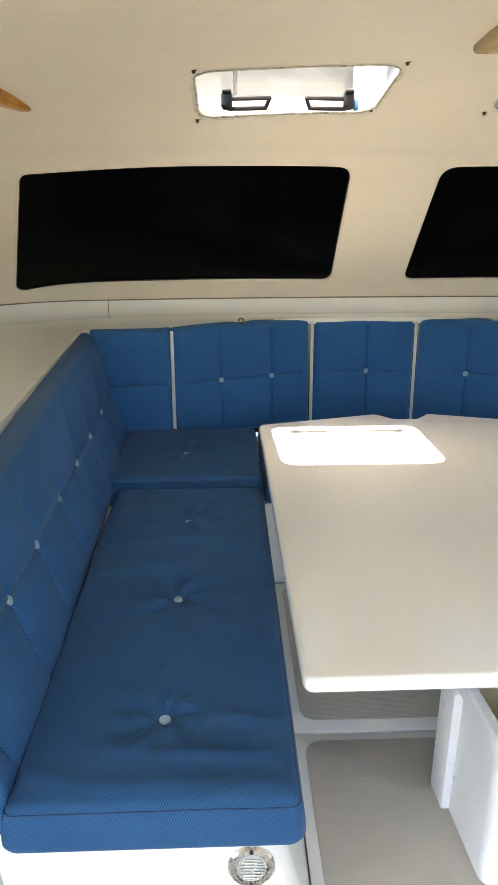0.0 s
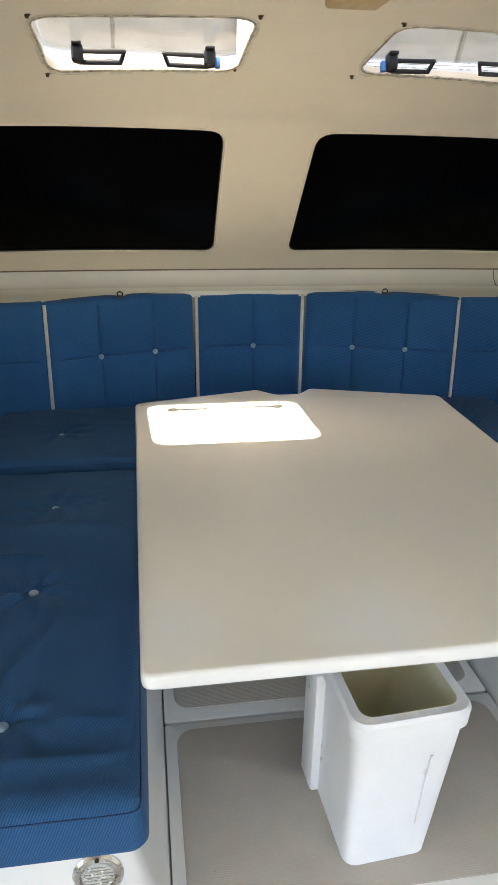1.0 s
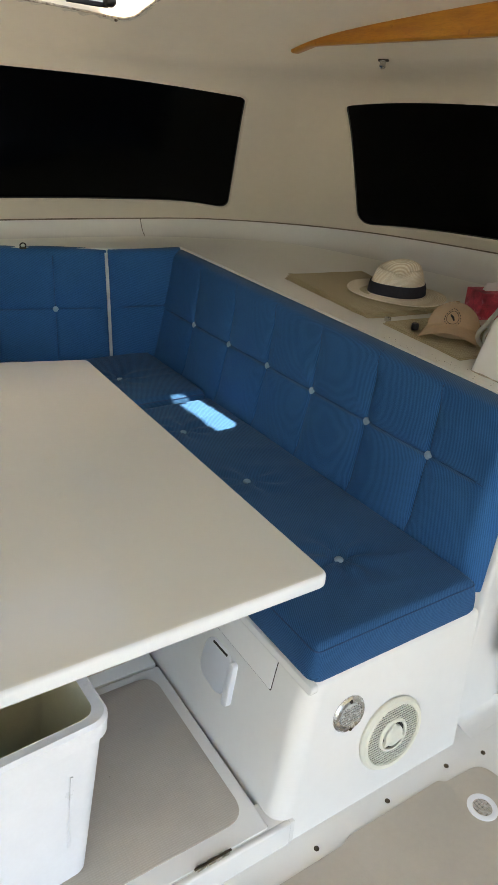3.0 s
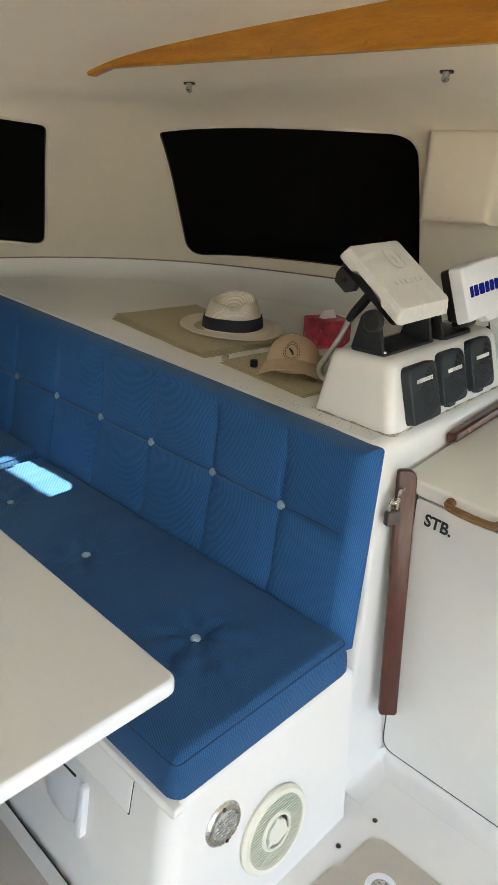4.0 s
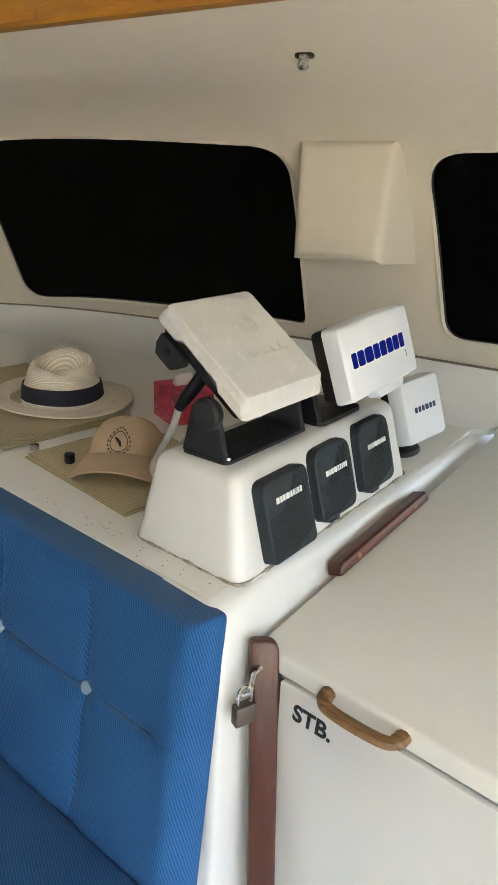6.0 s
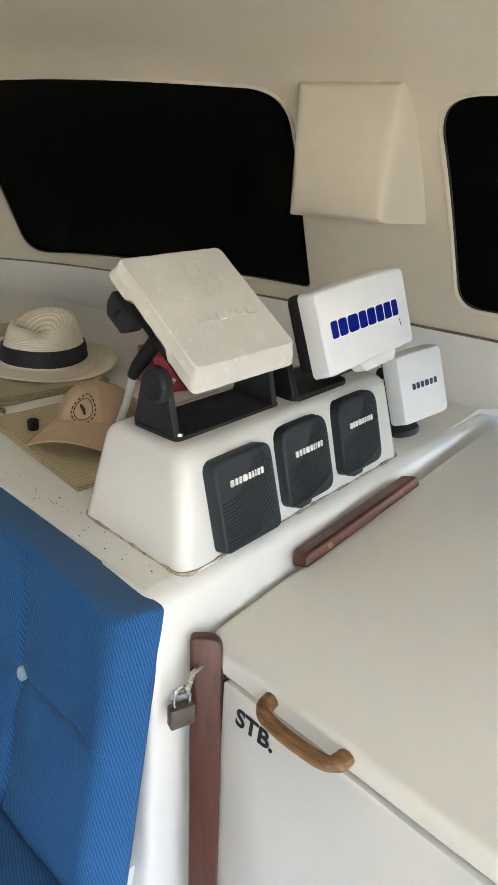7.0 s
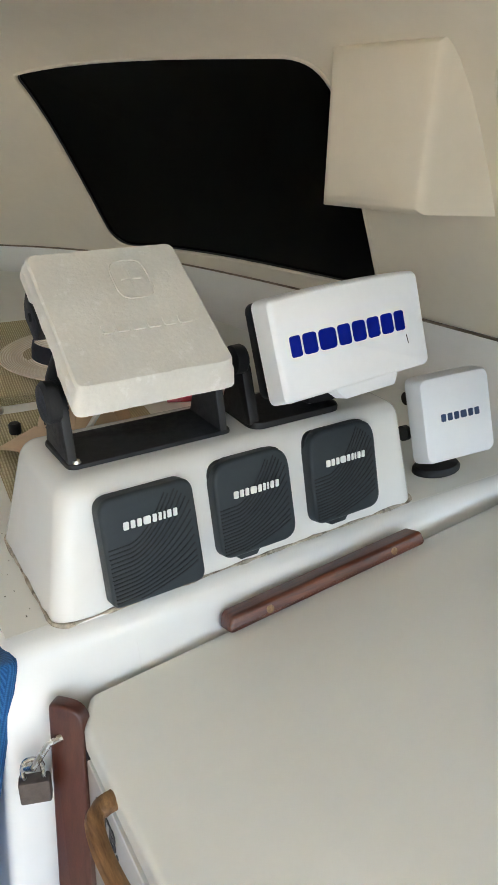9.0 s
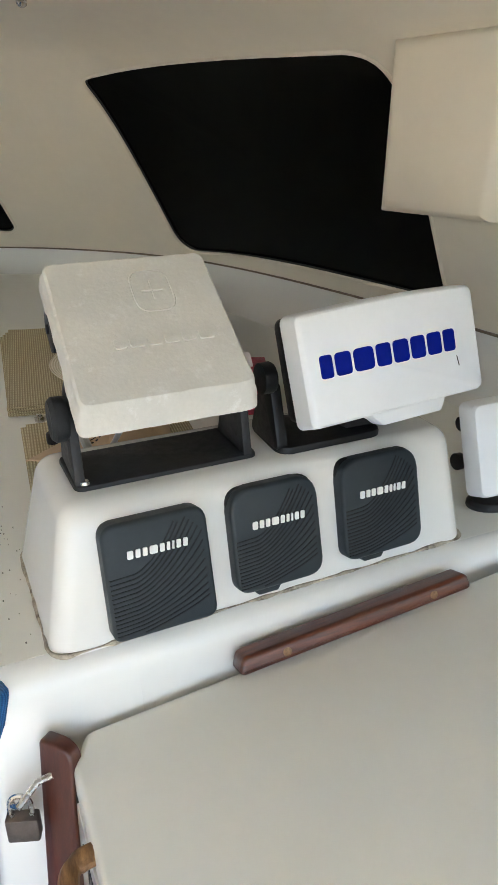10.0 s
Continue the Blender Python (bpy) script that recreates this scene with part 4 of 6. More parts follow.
def base_front(z):
    return 1.044 + (1.10 - 1.044) * (z + 0.085) / 0.42


def courtesy_light(x, z, label):
    t = thing("courtesy_light", label, "light", group="courtesy lights")
    m = facing((x, base_front(z) - 0.001, z), (1, 0, 0), (0, 0.13, 1))
    bezel = part("bezel", lathe([(0.0, 0.0), (0.047, 0.0), (0.047, 0.004), (0.042, 0.009), (0.034, 0.010), (0.032, 0.006), (0.0, 0.006)], m, 32), STEEL, t, "brushed steel bezel")
    part("lens", prism([(0.030 * math.cos(a), 0.030 * math.sin(a) + 0.001) for a in (i * math.pi / 12 for i in range(24))], 0.005, 0.009, 0.002, m), LAMP_GLASS, t, "ribbed clear glass")
    part("louvre", joined(*[rbox((2 * math.sqrt(max(0.028 ** 2 - (0.007 * k) ** 2, 1e-5)), 0.0028, 0.004), 0.001, (0, 0.007 * k, 0.0095), m) for k in range(-3, 4)]), STEEL, t)
    for py in (0.038, -0.038):
        part("screw", lathe([(0, 0.008), (0.005, 0.008), (0.004, 0.0115), (0, 0.012)], m @ Matrix.Translation((0, py, 0)), 10), DULL_STEEL, bezel)
    return t


courtesy_light(0.665, 0.212, "round steel courtesy light on the starboard settee base")
courtesy_light(-0.633, 0.195, "round steel courtesy light on the port settee base")

side_fill = part("locker_side", rbox((0.12, 1.84, 0.37), 0.004, (1.152, 2.09, 0.185)), GELCOAT)
tagged(side_fill, "white locker side behind the starboard settee base", "wall", kind="structure")

spk = thing("speaker", "round cream speaker with a slotted grille", "speaker")
S = facing((0.803, base_front(0.092) - 0.002, 0.092), (1, 0, 0), (0, 0.13, 1))
spk_rim = part("rim", lathe([(0.0, 0.0), (0.100, 0.0), (0.100, 0.006), (0.094, 0.013), (0.084, 0.0135), (0.082, 0.008), (0.0, 0.008)], S, 44), SPEAKER_CREAM, spk)
part("cone", lathe([(0.0, 0.0081), (0.082, 0.0081), (0.082, 0.0085), (0.0, 0.0085)], S, 32), DARK_GAP, spk, "dark cone behind the grille")
for k in range(-11, 12):
    y = 0.0072 * k
    wv = math.sqrt(max(0.083 ** 2 - y ** 2, 1e-6))
    if abs(y) < 0.044:
        inner = math.sqrt(0.045 ** 2 - y ** 2)
        spans = [(-wv, -inner), (inner, wv)]
    else:
        spans = [(-wv, wv)]
    for a, b in spans:
        part("slat", rbox((b - a, 0.0033, 0.003), 0.0008, ((a + b) / 2, y, 0.0104), S), SPEAKER_CREAM, spk_rim)
part("hub_ring", lathe([(0.037, 0.008), (0.037, 0.015), (0.041, 0.0165), (0.046, 0.012), (0.046, 0.008)], S, 32), SPEAKER_CREAM, spk)
part("hub", joined(*[prism(round_poly([(0.041 * math.cos(a), 0.041 * math.sin(a)), (0.021 * math.cos(a + 0.9), 0.021 * math.sin(a + 0.9)), (0.021 * math.cos(a - 0.9), 0.021 * math.sin(a - 0.9))], 0.003, 3), 0.008, 0.017, 0.002, S) for a in (1.57, 3.66, 5.76)], lathe([(0, 0.008), (0.029, 0.008), (0.028, 0.0155), (0, 0.0185)], S, 24)), SPEAKER_CREAM, spk, "three-armed tweeter bridge")


# ---- cushions ----
def spread(length, r, step):
    """Places across a cushion, close together where its edge rolls over."""
    roll = [r * (1 - math.cos(i * math.pi / 14)) for i in range(8)]
    k = max(2, int((length - 2 * r) / step))
    mid = [r + (length - 2 * r) * i / k for i in range(1, k)]
    return roll + mid + [length - q for q in roll[::-1]]


def eased(u, v, U, V, corner, inset=0.0):
    """Rounds a cushion's corners in plan and may draw its outline in."""
    a, b = corner - min(u, U - u), corner - min(v, V - v)
    if a > 0 and b > 0:
        f = max(a, b) / math.hypot(a, b)
        u = corner - a * f if u < U / 2 else U - corner + a * f
        v = corner - b * f if v < V / 2 else V - corner + b * f
    return U / 2 + (u - U / 2) * (1 - 2 * inset / U), V / 2 + (v - V / 2) * (1 - 2 * inset / V)


def cushion(U, V, T, r, m, buttons=(), v_seams=(), h_seams=(), creases=0.0, crown=0.008, step=0.016, seed=0, shape=None, radial=0.004, dimple=1.0, corner=0.03):
    """An upholstered block: U by V by T, rolled edges, sewn seams, drawn-in buttons and creases. shape(u, v) may lift its face."""
    us, vs = spread(U, r, step), spread(V, r, step)
    for ticks, seams, size in ((us, v_seams, U), (vs, h_seams, V)):
        for s in seams:
            ticks[:] = [q for q in ticks if abs(q - s) > 0.011 or q <= r or q >= size - r] + [s + d for d in (-0.009, -0.0055, -0.0028, 0, 0.0028, 0.0055, 0.009)]
        ticks.sort()
    bm = bmesh.new()
    uv = bm.loops.layers.uv.new("UVMap")
    off = Vector((seed * 3.7, seed * 1.3, 0))

    def height(u, v):
        d = min(u, U - u, v, V - v)
        roll = math.sqrt(max(0.0, 1 - (1 - min(d, r) / r) ** 2)) if r > 0 else 1
        h = T * (0.18 + 0.82 * roll) if d > 0 else T * 0.18
        inner = min(1.0, d / (2.2 * r))
        h += crown * (1 - (2 * u / U - 1) ** 4) * (1 - (2 * v / V - 1) ** 4)
        drawn = 0.0
        for s in v_seams:
            drawn = max(drawn, 0.006 * math.exp(-((u - s) / 0.0045) ** 2) + 0.013 * math.exp(-abs(u - s) / 0.045))
        for s in h_seams:
            drawn = max(drawn, 0.006 * math.exp(-((v - s) / 0.0045) ** 2) + 0.012 * math.exp(-abs(v - s) / 0.045))
        h -= inner ** 2 * drawn
        for k, (bu, bv) in enumerate(buttons):
            du, dv = u - bu, v - bv
            q = math.hypot(du, dv)
            h -= dimple * (0.010 * math.exp(-(q / 0.022) ** 2) + 0.007 * math.exp(-(q / 0.09) ** 2))
            if radial:
                an = math.atan2(dv, du)
                h += radial * math.exp(-((q - 0.05) / 0.06) ** 2) * math.sin(7 * an + 1.7 * k + 2.2 * noise.noise(Vector((u * 9, v * 9, k)) + off)) * inner
        if creases:
            w = noise.noise(Vector((u * 1.4, v * 2.6, 0.3)) + off) * 1.3
            a = noise.noise(Vector((u * 1.5 + w * 0.5, v * 5.2 + w * 1.3, 2.0)) + off)
            h += creases * inner * (max(0.0, 1 - abs(a) * 3.6) ** 2 * 0.9 + 0.8 * noise.noise(Vector((u * 3, v * 4, 5)) + off))
        h += 0.0012 * noise.noise(Vector((u * 14, v * 14, seed)))
        if shape:
            h += shape(u, v)
        return h

    def run_of(ticks, size):
        """Lengths along the rolled cloth, so that the weave keeps its size over the edges."""
        out, run, last = [], 0.0, None
        for q in ticks:
            d = min(q, size - q)
            z = T * (0.18 + 0.82 * math.sqrt(max(0.0, 1 - (1 - min(d, r) / r) ** 2)))
            run += 0.0 if last is None else math.hypot(q - last[0], z - last[1])
            out.append(run)
            last = (q, z)
        return out

    arc_u, arc_v = run_of(us, U), run_of(vs, V)
    grid = [[bm.verts.new(m @ Vector((*eased(u, v, U, V, corner), height(u, v)))) for v in vs] for u in us]
    for i in range(len(us) - 1):
        for j in range(len(vs) - 1):
            f = bm.faces.new((grid[i][j], grid[i + 1][j], grid[i + 1][j + 1], grid[i][j + 1]))
            for lp, (a, b) in zip(f.loops, ((i, j), (i + 1, j), (i + 1, j + 1), (i, j + 1))):
                lp[uv].uv = (arc_u[a], arc_v[b])
    n, k = len(us) - 1, len(vs) - 1
    rim = [(i, 0) for i in range(n)] + [(n, j) for j in range(k)] + [(i, k) for i in range(n, 0, -1)] + [(0, j) for j in range(k, 0, -1)]
    prev = [grid[i][j] for i, j in rim]
    for inset, z in ((0.0, T * 0.10), (0.004, 0.0)):
        ring = [bm.verts.new(m @ Vector((*eased(us[i], vs[j], U, V, corner, inset), z))) for i, j in rim]
        for q in range(len(rim)):
            f = bm.faces.new((prev[q], prev[(q + 1) % len(rim)], ring[(q + 1) % len(rim)], ring[q]))
            for lp in f.loops:
                c = lp.vert.co
                lp[uv].uv = (c.x + c.y, c.z)
        prev = ring
    bm.faces.new(prev)
    return bm, height


def finish_cushion(name, label, made, m, buttons, U, V, T, r, group, seam=True, pipe=PIPE_BLUE):
    bm, height = made
    t = thing(name, label, "cushion", group=group)
    cover = part("cover", bm, BLUE_SHADED if seam else BLUE_BACK_LIT, t, angle=60)
    for bu, bv in buttons:
        h = height(bu, bv)
        n = (m.to_3x3() @ Vector((0, 0, 1))).normalized()
        at = m @ Vector((bu, bv, h + (0.003 if seam else 0.0065)))
        part("button", lathe([(0, -0.004), (0.0115, -0.003), (0.0125, 0.001), (0.010, 0.0045), (0.005, 0.006), (0, 0.0063)], Matrix.Translation(at) @ n.to_track_quat("Z", "Y").to_matrix().to_4x4(), 16), BUTTON, t, "pale covered button")
    if seam:
        e = r * 0.42
        loop = []
        for a, b in (((e, e), (U - e, e)), ((U - e, e), (U - e, V - e)), ((U - e, V - e), (e, V - e)), ((e, V - e), (e, e))):
            k = max(2, int(math.hypot(b[0] - a[0], b[1] - a[1]) / 0.008))
            loop += [(a[0] + (b[0] - a[0]) * s / k, a[1] + (b[1] - a[1]) * s / k) for s in range(k)]
        part("piping", tube([m @ Vector((*eased(u, v, U, V, 0.03), height(u, v) + 0.0005)) for u, v in loop], 0.0018, 5, True), pipe, t, "sewn edge seam")
    return t


def seat(name, label, x0, x1, y0, y1, z0, T, buttons, creases=0.0, seed=0, r=0.028, group="settee seat cushions", crown=0.01, radial=0.006):
    m = axes((x0, y0, z0), (1, 0, 0), (0, 1, 0), (0, 0, 1))
    bt = [(x - x0, y - y0) for x, y in buttons]
    return finish_cushion(name, label, cushion(x1 - x0, y1 - y0, T, r, m, bt, creases=creases, seed=seed, crown=crown, step=0.012, radial=radial), m, bt, x1 - x0, y1 - y0, T, r, group)


seat("seat_cushion", "long blue woven seat cushion, creased round its buttons", -1.088, -0.534, 1.005, 2.435, 0.332, 0.092, [(-0.802, 2.146), (-0.806, 1.675), (-0.805, 1.231)], 0.010, 1)
seat("seat_cushion", "long blue woven seat cushion along the starboard side", 0.555, 1.088, 1.096, 2.475, 0.332, 0.092, [(0.822, 1.345), (0.83, 1.80), (0.83, 2.22)], 0.004, 2)
seat("corner_cushion", "blue woven corner seat cushion on the port side", -1.125, -0.530, 2.448, 3.06, 0.335, 0.108, [(-0.84, 2.74)], 0.003, 3)
seat("corner_cushion", "blue woven corner seat cushion on the starboard side", 0.548, 1.09, 2.488, 3.06, 0.335, 0.102, [(0.82, 2.76)], 0.003, 4)
seat("seat_cushion", "blue woven seat cushion behind the table", -0.528, 0.546, 2.46, 3.17, 0.335, 0.1, [(-0.27, 2.8), (0.27, 2.8)], 0.003, 5)


def back(name, label, p0, p1, z0, z1, lean, T, buttons, v_seams, h_seams, out, seed=0, shear=0.0, r=0.026, rise=0.0, radial=0.0015, arch=0.0):
    """A back cushion between two places on the floor plan, leaning away from its face."""
    a, b = Vector((*p0, z0)), Vector((*p1, z0))
    u = (b - a).normalized()
    n = Vector((*out, 0)).normalized()
    v = (Vector((0, 0, z1 - z0)) - n * lean + u * shear)
    U, V = (b - a).length, v.length
    zax = u.cross(v).normalized()
    if zax.dot(n) < 0:
        zax = -zax
    m = axes(a - zax * T, u, v.normalized(), zax)
    bt = [(q, s * V) for q, s in buttons]
    made = cushion(U, V, T, r, m, bt, v_seams, [s * V for s in h_seams], seed=seed, crown=0.010, step=0.012, radial=radial, dimple=0.5, corner=0.008)
    for vert in made[0].verts:
        share = max(0.0, (vert.co.z - z0) / (z1 - z0))
        vert.co.z += rise * (vert.co.y - (a.y if u.y > 0 else b.y)) * max(0.0, share - 0.55) / 0.45
        if arch:
            f = min(1.0, max(-1.0, 2 * (vert.co - a).dot(u) / U - 1))
            vert.co.z += share ** 3 * (arch * (1 - f * f) - 0.006 * math.exp(-(f / 0.10) ** 2) * (arch > 0.011))
    t = finish_cushion(name, label, made, m, bt, U, V, T, r, "settee back cushions", False)

    def lifted(p):
        if rise:
            p.z += rise * (p.y - (a.y if u.y > 0 else b.y)) * max(0.0, (p.z - z0) / (z1 - z0) - 0.55) / 0.45
        return p

    n_v, n_u = 28, max(6, int(U / 0.03))
    for s in v_seams:
        part("seam", tube([lifted(m @ Vector((s, V * (0.03 + 0.94 * k / n_v), made[1](s, V * (0.03 + 0.94 * k / n_v)) - 0.0002))) for k in range(n_v + 1)], 0.0014, 5), PIPE_BLUE, t)
    for s in h_seams:
        part("seam", tube([lifted(m @ Vector((U * (0.01 + 0.98 * k / n_u), s * V, made[1](U * (0.01 + 0.98 * k / n_u), s * V) - 0.0002))) for k in range(n_u + 1)], 0.0014, 5), PIPE_BLUE, t)
    if rise:
        for ob in t.children:
            if ob.name.startswith("button"):
                c = sum((v.co for v in ob.data.vertices), Vector()) / len(ob.data.vertices)
                d = lifted(c.copy()) - c
                for v in ob.data.vertices:
                    v.co += d
    return t


BT = (1.394, 1.647, 1.922, 2.192, 2.465, 2.757)
back("back_cushion", "long blue quilted back cushion along the starboard side", (1.0598, 1.122), (1.080, 3.03), 0.375, 0.840, 0.1275, 0.068,
     [(y - 1.122 - 0.03, 0.555) for y in BT], [y - 1.122 - 0.03 for y in BT], [0.555], (-1, 0), 6, 0.056, rise=0.033, r=0.04)
back("back_cushion", "long blue quilted back cushion along the port side", (-1.104, 3.03), (-1.056, 1.0), 0.36, 0.824, 0.127, 0.085,
     [(3.03 - y, 0.555) for y in (2.77, 2.47, 2.2, 1.92, 1.64, 1.39)], [3.03 - y for y in (2.77, 2.47, 2.2, 1.92, 1.64, 1.39, 1.12)], [0.555], (1, 0), 7, rise=0.044, r=0.055)
K = 0.225
C0, C1, C2 = (1.235, 3.0), (0.905, 3.045), (K, 3.235)
P0, P1, P2 = (-1.25, 3.0), (-0.907, 3.045), (mirror_x(K), 3.235)
back("corner_back_cushion", "narrow blue back cushion in the starboard corner", C0, C1, 0.40, 0.899, 0.03, 0.032, [], [], [0.5], (-0.15, -1), 8, r=0.03)
back("back_cushion", "blue two-button back cushion of the forward settee", (C1[0] - 0.006, C1[1] + 0.002), (C2[0] + 0.004, C2[1] - 0.001), 0.40, 0.896, 0.03, 0.032, [(0.225, 0.5), (0.468, 0.5)], [0.225, 0.468], [0.5], (-0.3, -1), 9, r=0.03, arch=0.012)
back("back_cushion", "blue single-button back cushion in the middle of the forward settee", (C2[0] - 0.004, 3.243), (P2[0] + 0.004, 3.243), 0.40, 0.899, 0.03, 0.032, [(0.223, 0.5)], [0.223], [0.5], (0, -1), 10, r=0.03, arch=0.010)
back("back_cushion", "blue two-button back cushion of the forward settee", (P2[0] - 0.004, P2[1] - 0.001), (P1[0] + 0.006, P1[1] + 0.002), 0.40, 0.896, 0.03, 0.032, [(0.19, 0.5), (0.435, 0.5)], [0.19, 0.435], [0.5], (0.3, -1), 11, r=0.03, arch=0.012)
back("corner_back_cushion", "narrow blue back cushion in the port corner", P1, P0, 0.40, 0.899, 0.03, 0.032, [], [], [0.5], (0.15, -1), 12, r=0.03)
for x, y in (C1, C2, P2, P1):
    strip = part("edge_strip", tube([(x, y + 0.010, 0.40), (x, y + 0.020, 0.60), (x, y + 0.032, 0.80), (x, y + 0.040, 0.882)], 0.0075, 8), PIPING)
    tagged(strip, "pale grey piping strip between two back cushions", "piping", "back cushion strips")
for x, y in ((0.58, 3.165), (mirror_x(0.56), 3.165)):
    clip = thing("shelf_clip", "small dark wire clip above the back cushions", "clip", group="shelf clips")
    part("base", rbox((0.026, 0.014, 0.008), 0.002, (x, y, 0.902)), DULL_STEEL, clip)
    part("ring", tube([(x + 0.012 * math.cos(a), y - 0.004, 0.912 + 0.010 * math.sin(a)) for a in (i * math.pi / 6 for i in range(12))], 0.0026, 6, True), BLACK_PLASTIC, clip)

# ---- table ----
table = thing("table", "large white saloon table with a notched forward edge", "table")
outline = [(-0.537, 1.100), (0.573, 1.104), (0.603, 2.530), (0.125, 2.672), (0.068, 2.606), (-0.018, 2.606), (-0.080, 2.676), (-0.549, 2.556)]
bm = prism(round_poly(outline, (0.022, 0.022, 0.03, 0.03, 0.03, 0.03, 0.03, 0.03), 5), 0.587, 0.622, 0.010, None, 4, True)
top = part("tabletop", bm, TABLE_TOP, table)
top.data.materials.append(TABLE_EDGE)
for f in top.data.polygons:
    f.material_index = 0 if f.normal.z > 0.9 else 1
part("pedestal", lathe([(0.0, 0.0), (0.13, 0.0), (0.13, 0.012), (0.05, 0.03), (0.045, 0.06), (0.045, 0.53), (0.10, 0.575), (0.16, 0.587), (0, 0.587)], Matrix.Translation((0.01, 2.05, 0.002)), 28), GELCOAT, table)

# ---- bin ----
binn = thing("waste_bin", "tall white plastic waste bin, open and empty", "bin")
BIN = axes((0.002, 1.293, 0.003), (1, 0.07, 0), (-0.05, 1, 0), (0, 0, 1))


def ringed(sections, n=7):
    """A hollow tapered shell through rounded rectangles: (half width, half depth, x shift, y shift, height, radius)."""
    bm = bmesh.new()
    rings = []
    for w, d, sx, sy, z, r in sections:
        rings.append([bm.verts.new((p.x + sx, p.y + sy, z)) for p in round_poly([(-w, -d), (w, -d), (w, d), (-w, d)], r, n)])
    for a, b in zip(rings, rings[1:]):
        for j in range(len(a)):
            bm.faces.new((a[j], a[(j + 1) % len(a)], b[(j + 1) % len(a)], b[j]))
    return bm, rings


bm, rings = ringed([(0.088, 0.145, -0.037, 0.025, 0, 0.03), (0.096, 0.152, -0.036, 0.025, 0.006, 0.03), (0.122, 0.160, -0.008, 0.038, 0.345, 0.035), (0.123, 0.160, -0.008, 0.038, 0.362, 0.035)])
bm.faces.new(rings[0][::-1])
bm.transform(BIN)
part("body", bm, BIN_WHITE, binn, fix=True)
bm, rings = ringed([(0.122, 0.160, -0.008, 0.038, 0.352, 0.035), (0.132, 0.168, -0.006, 0.040, 0.352, 0.04), (0.134, 0.170, -0.006, 0.040, 0.389, 0.04), (0.128, 0.164, -0.006, 0.040, 0.397, 0.038), (0.112, 0.149, -0.006, 0.040, 0.396, 0.03), (0.108, 0.145, -0.006, 0.040, 0.396, 0.03)])
bm.transform(BIN)
part("rim", bm, BIN_WHITE, binn, "thick rolled white rim")
bm, rings = ringed([(0.108, 0.145, -0.006, 0.040, 0.397, 0.03), (0.104, 0.143, -0.010, 0.038, 0.30, 0.03), (0.084, 0.136, -0.036, 0.025, 0.012, 0.03)])
bm.faces.new(rings[-1])
bm.transform(BIN)
part("inside", bm, BIN_INSIDE, binn, "yellowed inner surface")
part("rib", rbox((0.006, 0.004, 0.19), 0.0018, (0.012, -0.1285, 0.20), BIN @ Matrix.Rotation(radians(5), 4, "Y")), BIN_WHITE, binn)
part("flute", rbox((0.046, 0.085, 0.352), 0.010, (-0.130, 0.12, 0.178), BIN), BIN_WHITE, binn)
part("lug", rbox((0.018, 0.07, 0.05), 0.007, (0.132, 0.10, 0.385), BIN), BIN_WHITE, binn)


# ---- roof beams and hooks ----
def beam(name, points, drop, label, width=0.036, material=PINE):
    """A ceiling beam: it follows the headliner above and has a nearly level lower edge."""
    bm = bmesh.new()
    rings = []
    for (x, y), zl in zip(points, drop):
        zt = roof_at(x, y) + 0.004
        zl = min(zl, zt - 0.012)
        ch = min(0.006, (zt - zl) * 0.3)
        rings.append([bm.verts.new((x + dx, y, zz)) for dx, zz in ((-width / 2, zt), (-width / 2, zl + ch), (-width / 2 + 0.006, zl), (width / 2 - 0.006, zl), (width / 2, zl + ch), (width / 2, zt))])
    for a, b in zip(rings, rings[1:]):
        for j in range(6):
            bm.faces.new((a[j], a[(j + 1) % 6], b[(j + 1) % 6], b[j]))
    bm.faces.new(rings[0][::-1]), bm.faces.new(rings[-1])
    t = part(name, bm, material)
    return tagged(t, label, "beam", "roof beams")


def line(a, b, n):
    return [(a[0] + (b[0] - a[0]) * i / n, a[1] + (b[1] - a[1]) * i / n) for i in range(n + 1)]


beam("roof_beam", line((1.268, 2.325), (1.47, 0.4), 24), [1.647 + 0.006 * i / 24 for i in range(25)], "orange varnished pine beam tapering along the starboard headliner")
beam("roof_beam", line((-1.225, 2.235), (-1.50, 0.4), 24), [1.662 for i in range(25)], "orange varnished pine beam tapering along the port headliner")
beam("roof_beam", line((-0.018, 1.935), (-0.018, 0.2), 20), [roof_at(-0.018, 1.935) - 0.018 - 0.016 * min(1, i) for i in range(21)], "pale laminated pine beam on the middle of the headliner", 0.098, PINE_PALE)

for hx, hy in ((1.517, 2.158), (1.725, 1.418)):
    hit = ray_on([ceiling, wall_starboard], Vector((hx - 0.02, hy, 1.0)), Vector((0, 0, 1)))
    hook = thing("ceiling_hook", "small metal dome fitting screwed to the headliner", "hook", group="ceiling hooks")
    down = hit[1] if hit[1].z < 0 else -hit[1]
    m = Matrix.Translation(hit[0]) @ down.to_track_quat("Z", "Y").to_matrix().to_4x4()
    part("plate", prism(round_poly([(-0.018, -0.008), (0.018, -0.008), (0.018, 0.008), (-0.018, 0.008)], 0.007, 4), -0.006, 0.004, 0.001, m), DULL_STEEL, hook)
    part("stud", lathe([(0.010, 0.004), (0.009, 0.016), (0.0105, 0.017), (0.0105, 0.021), (0.006, 0.026), (0, 0.028)], m, 16), STEEL, hook)

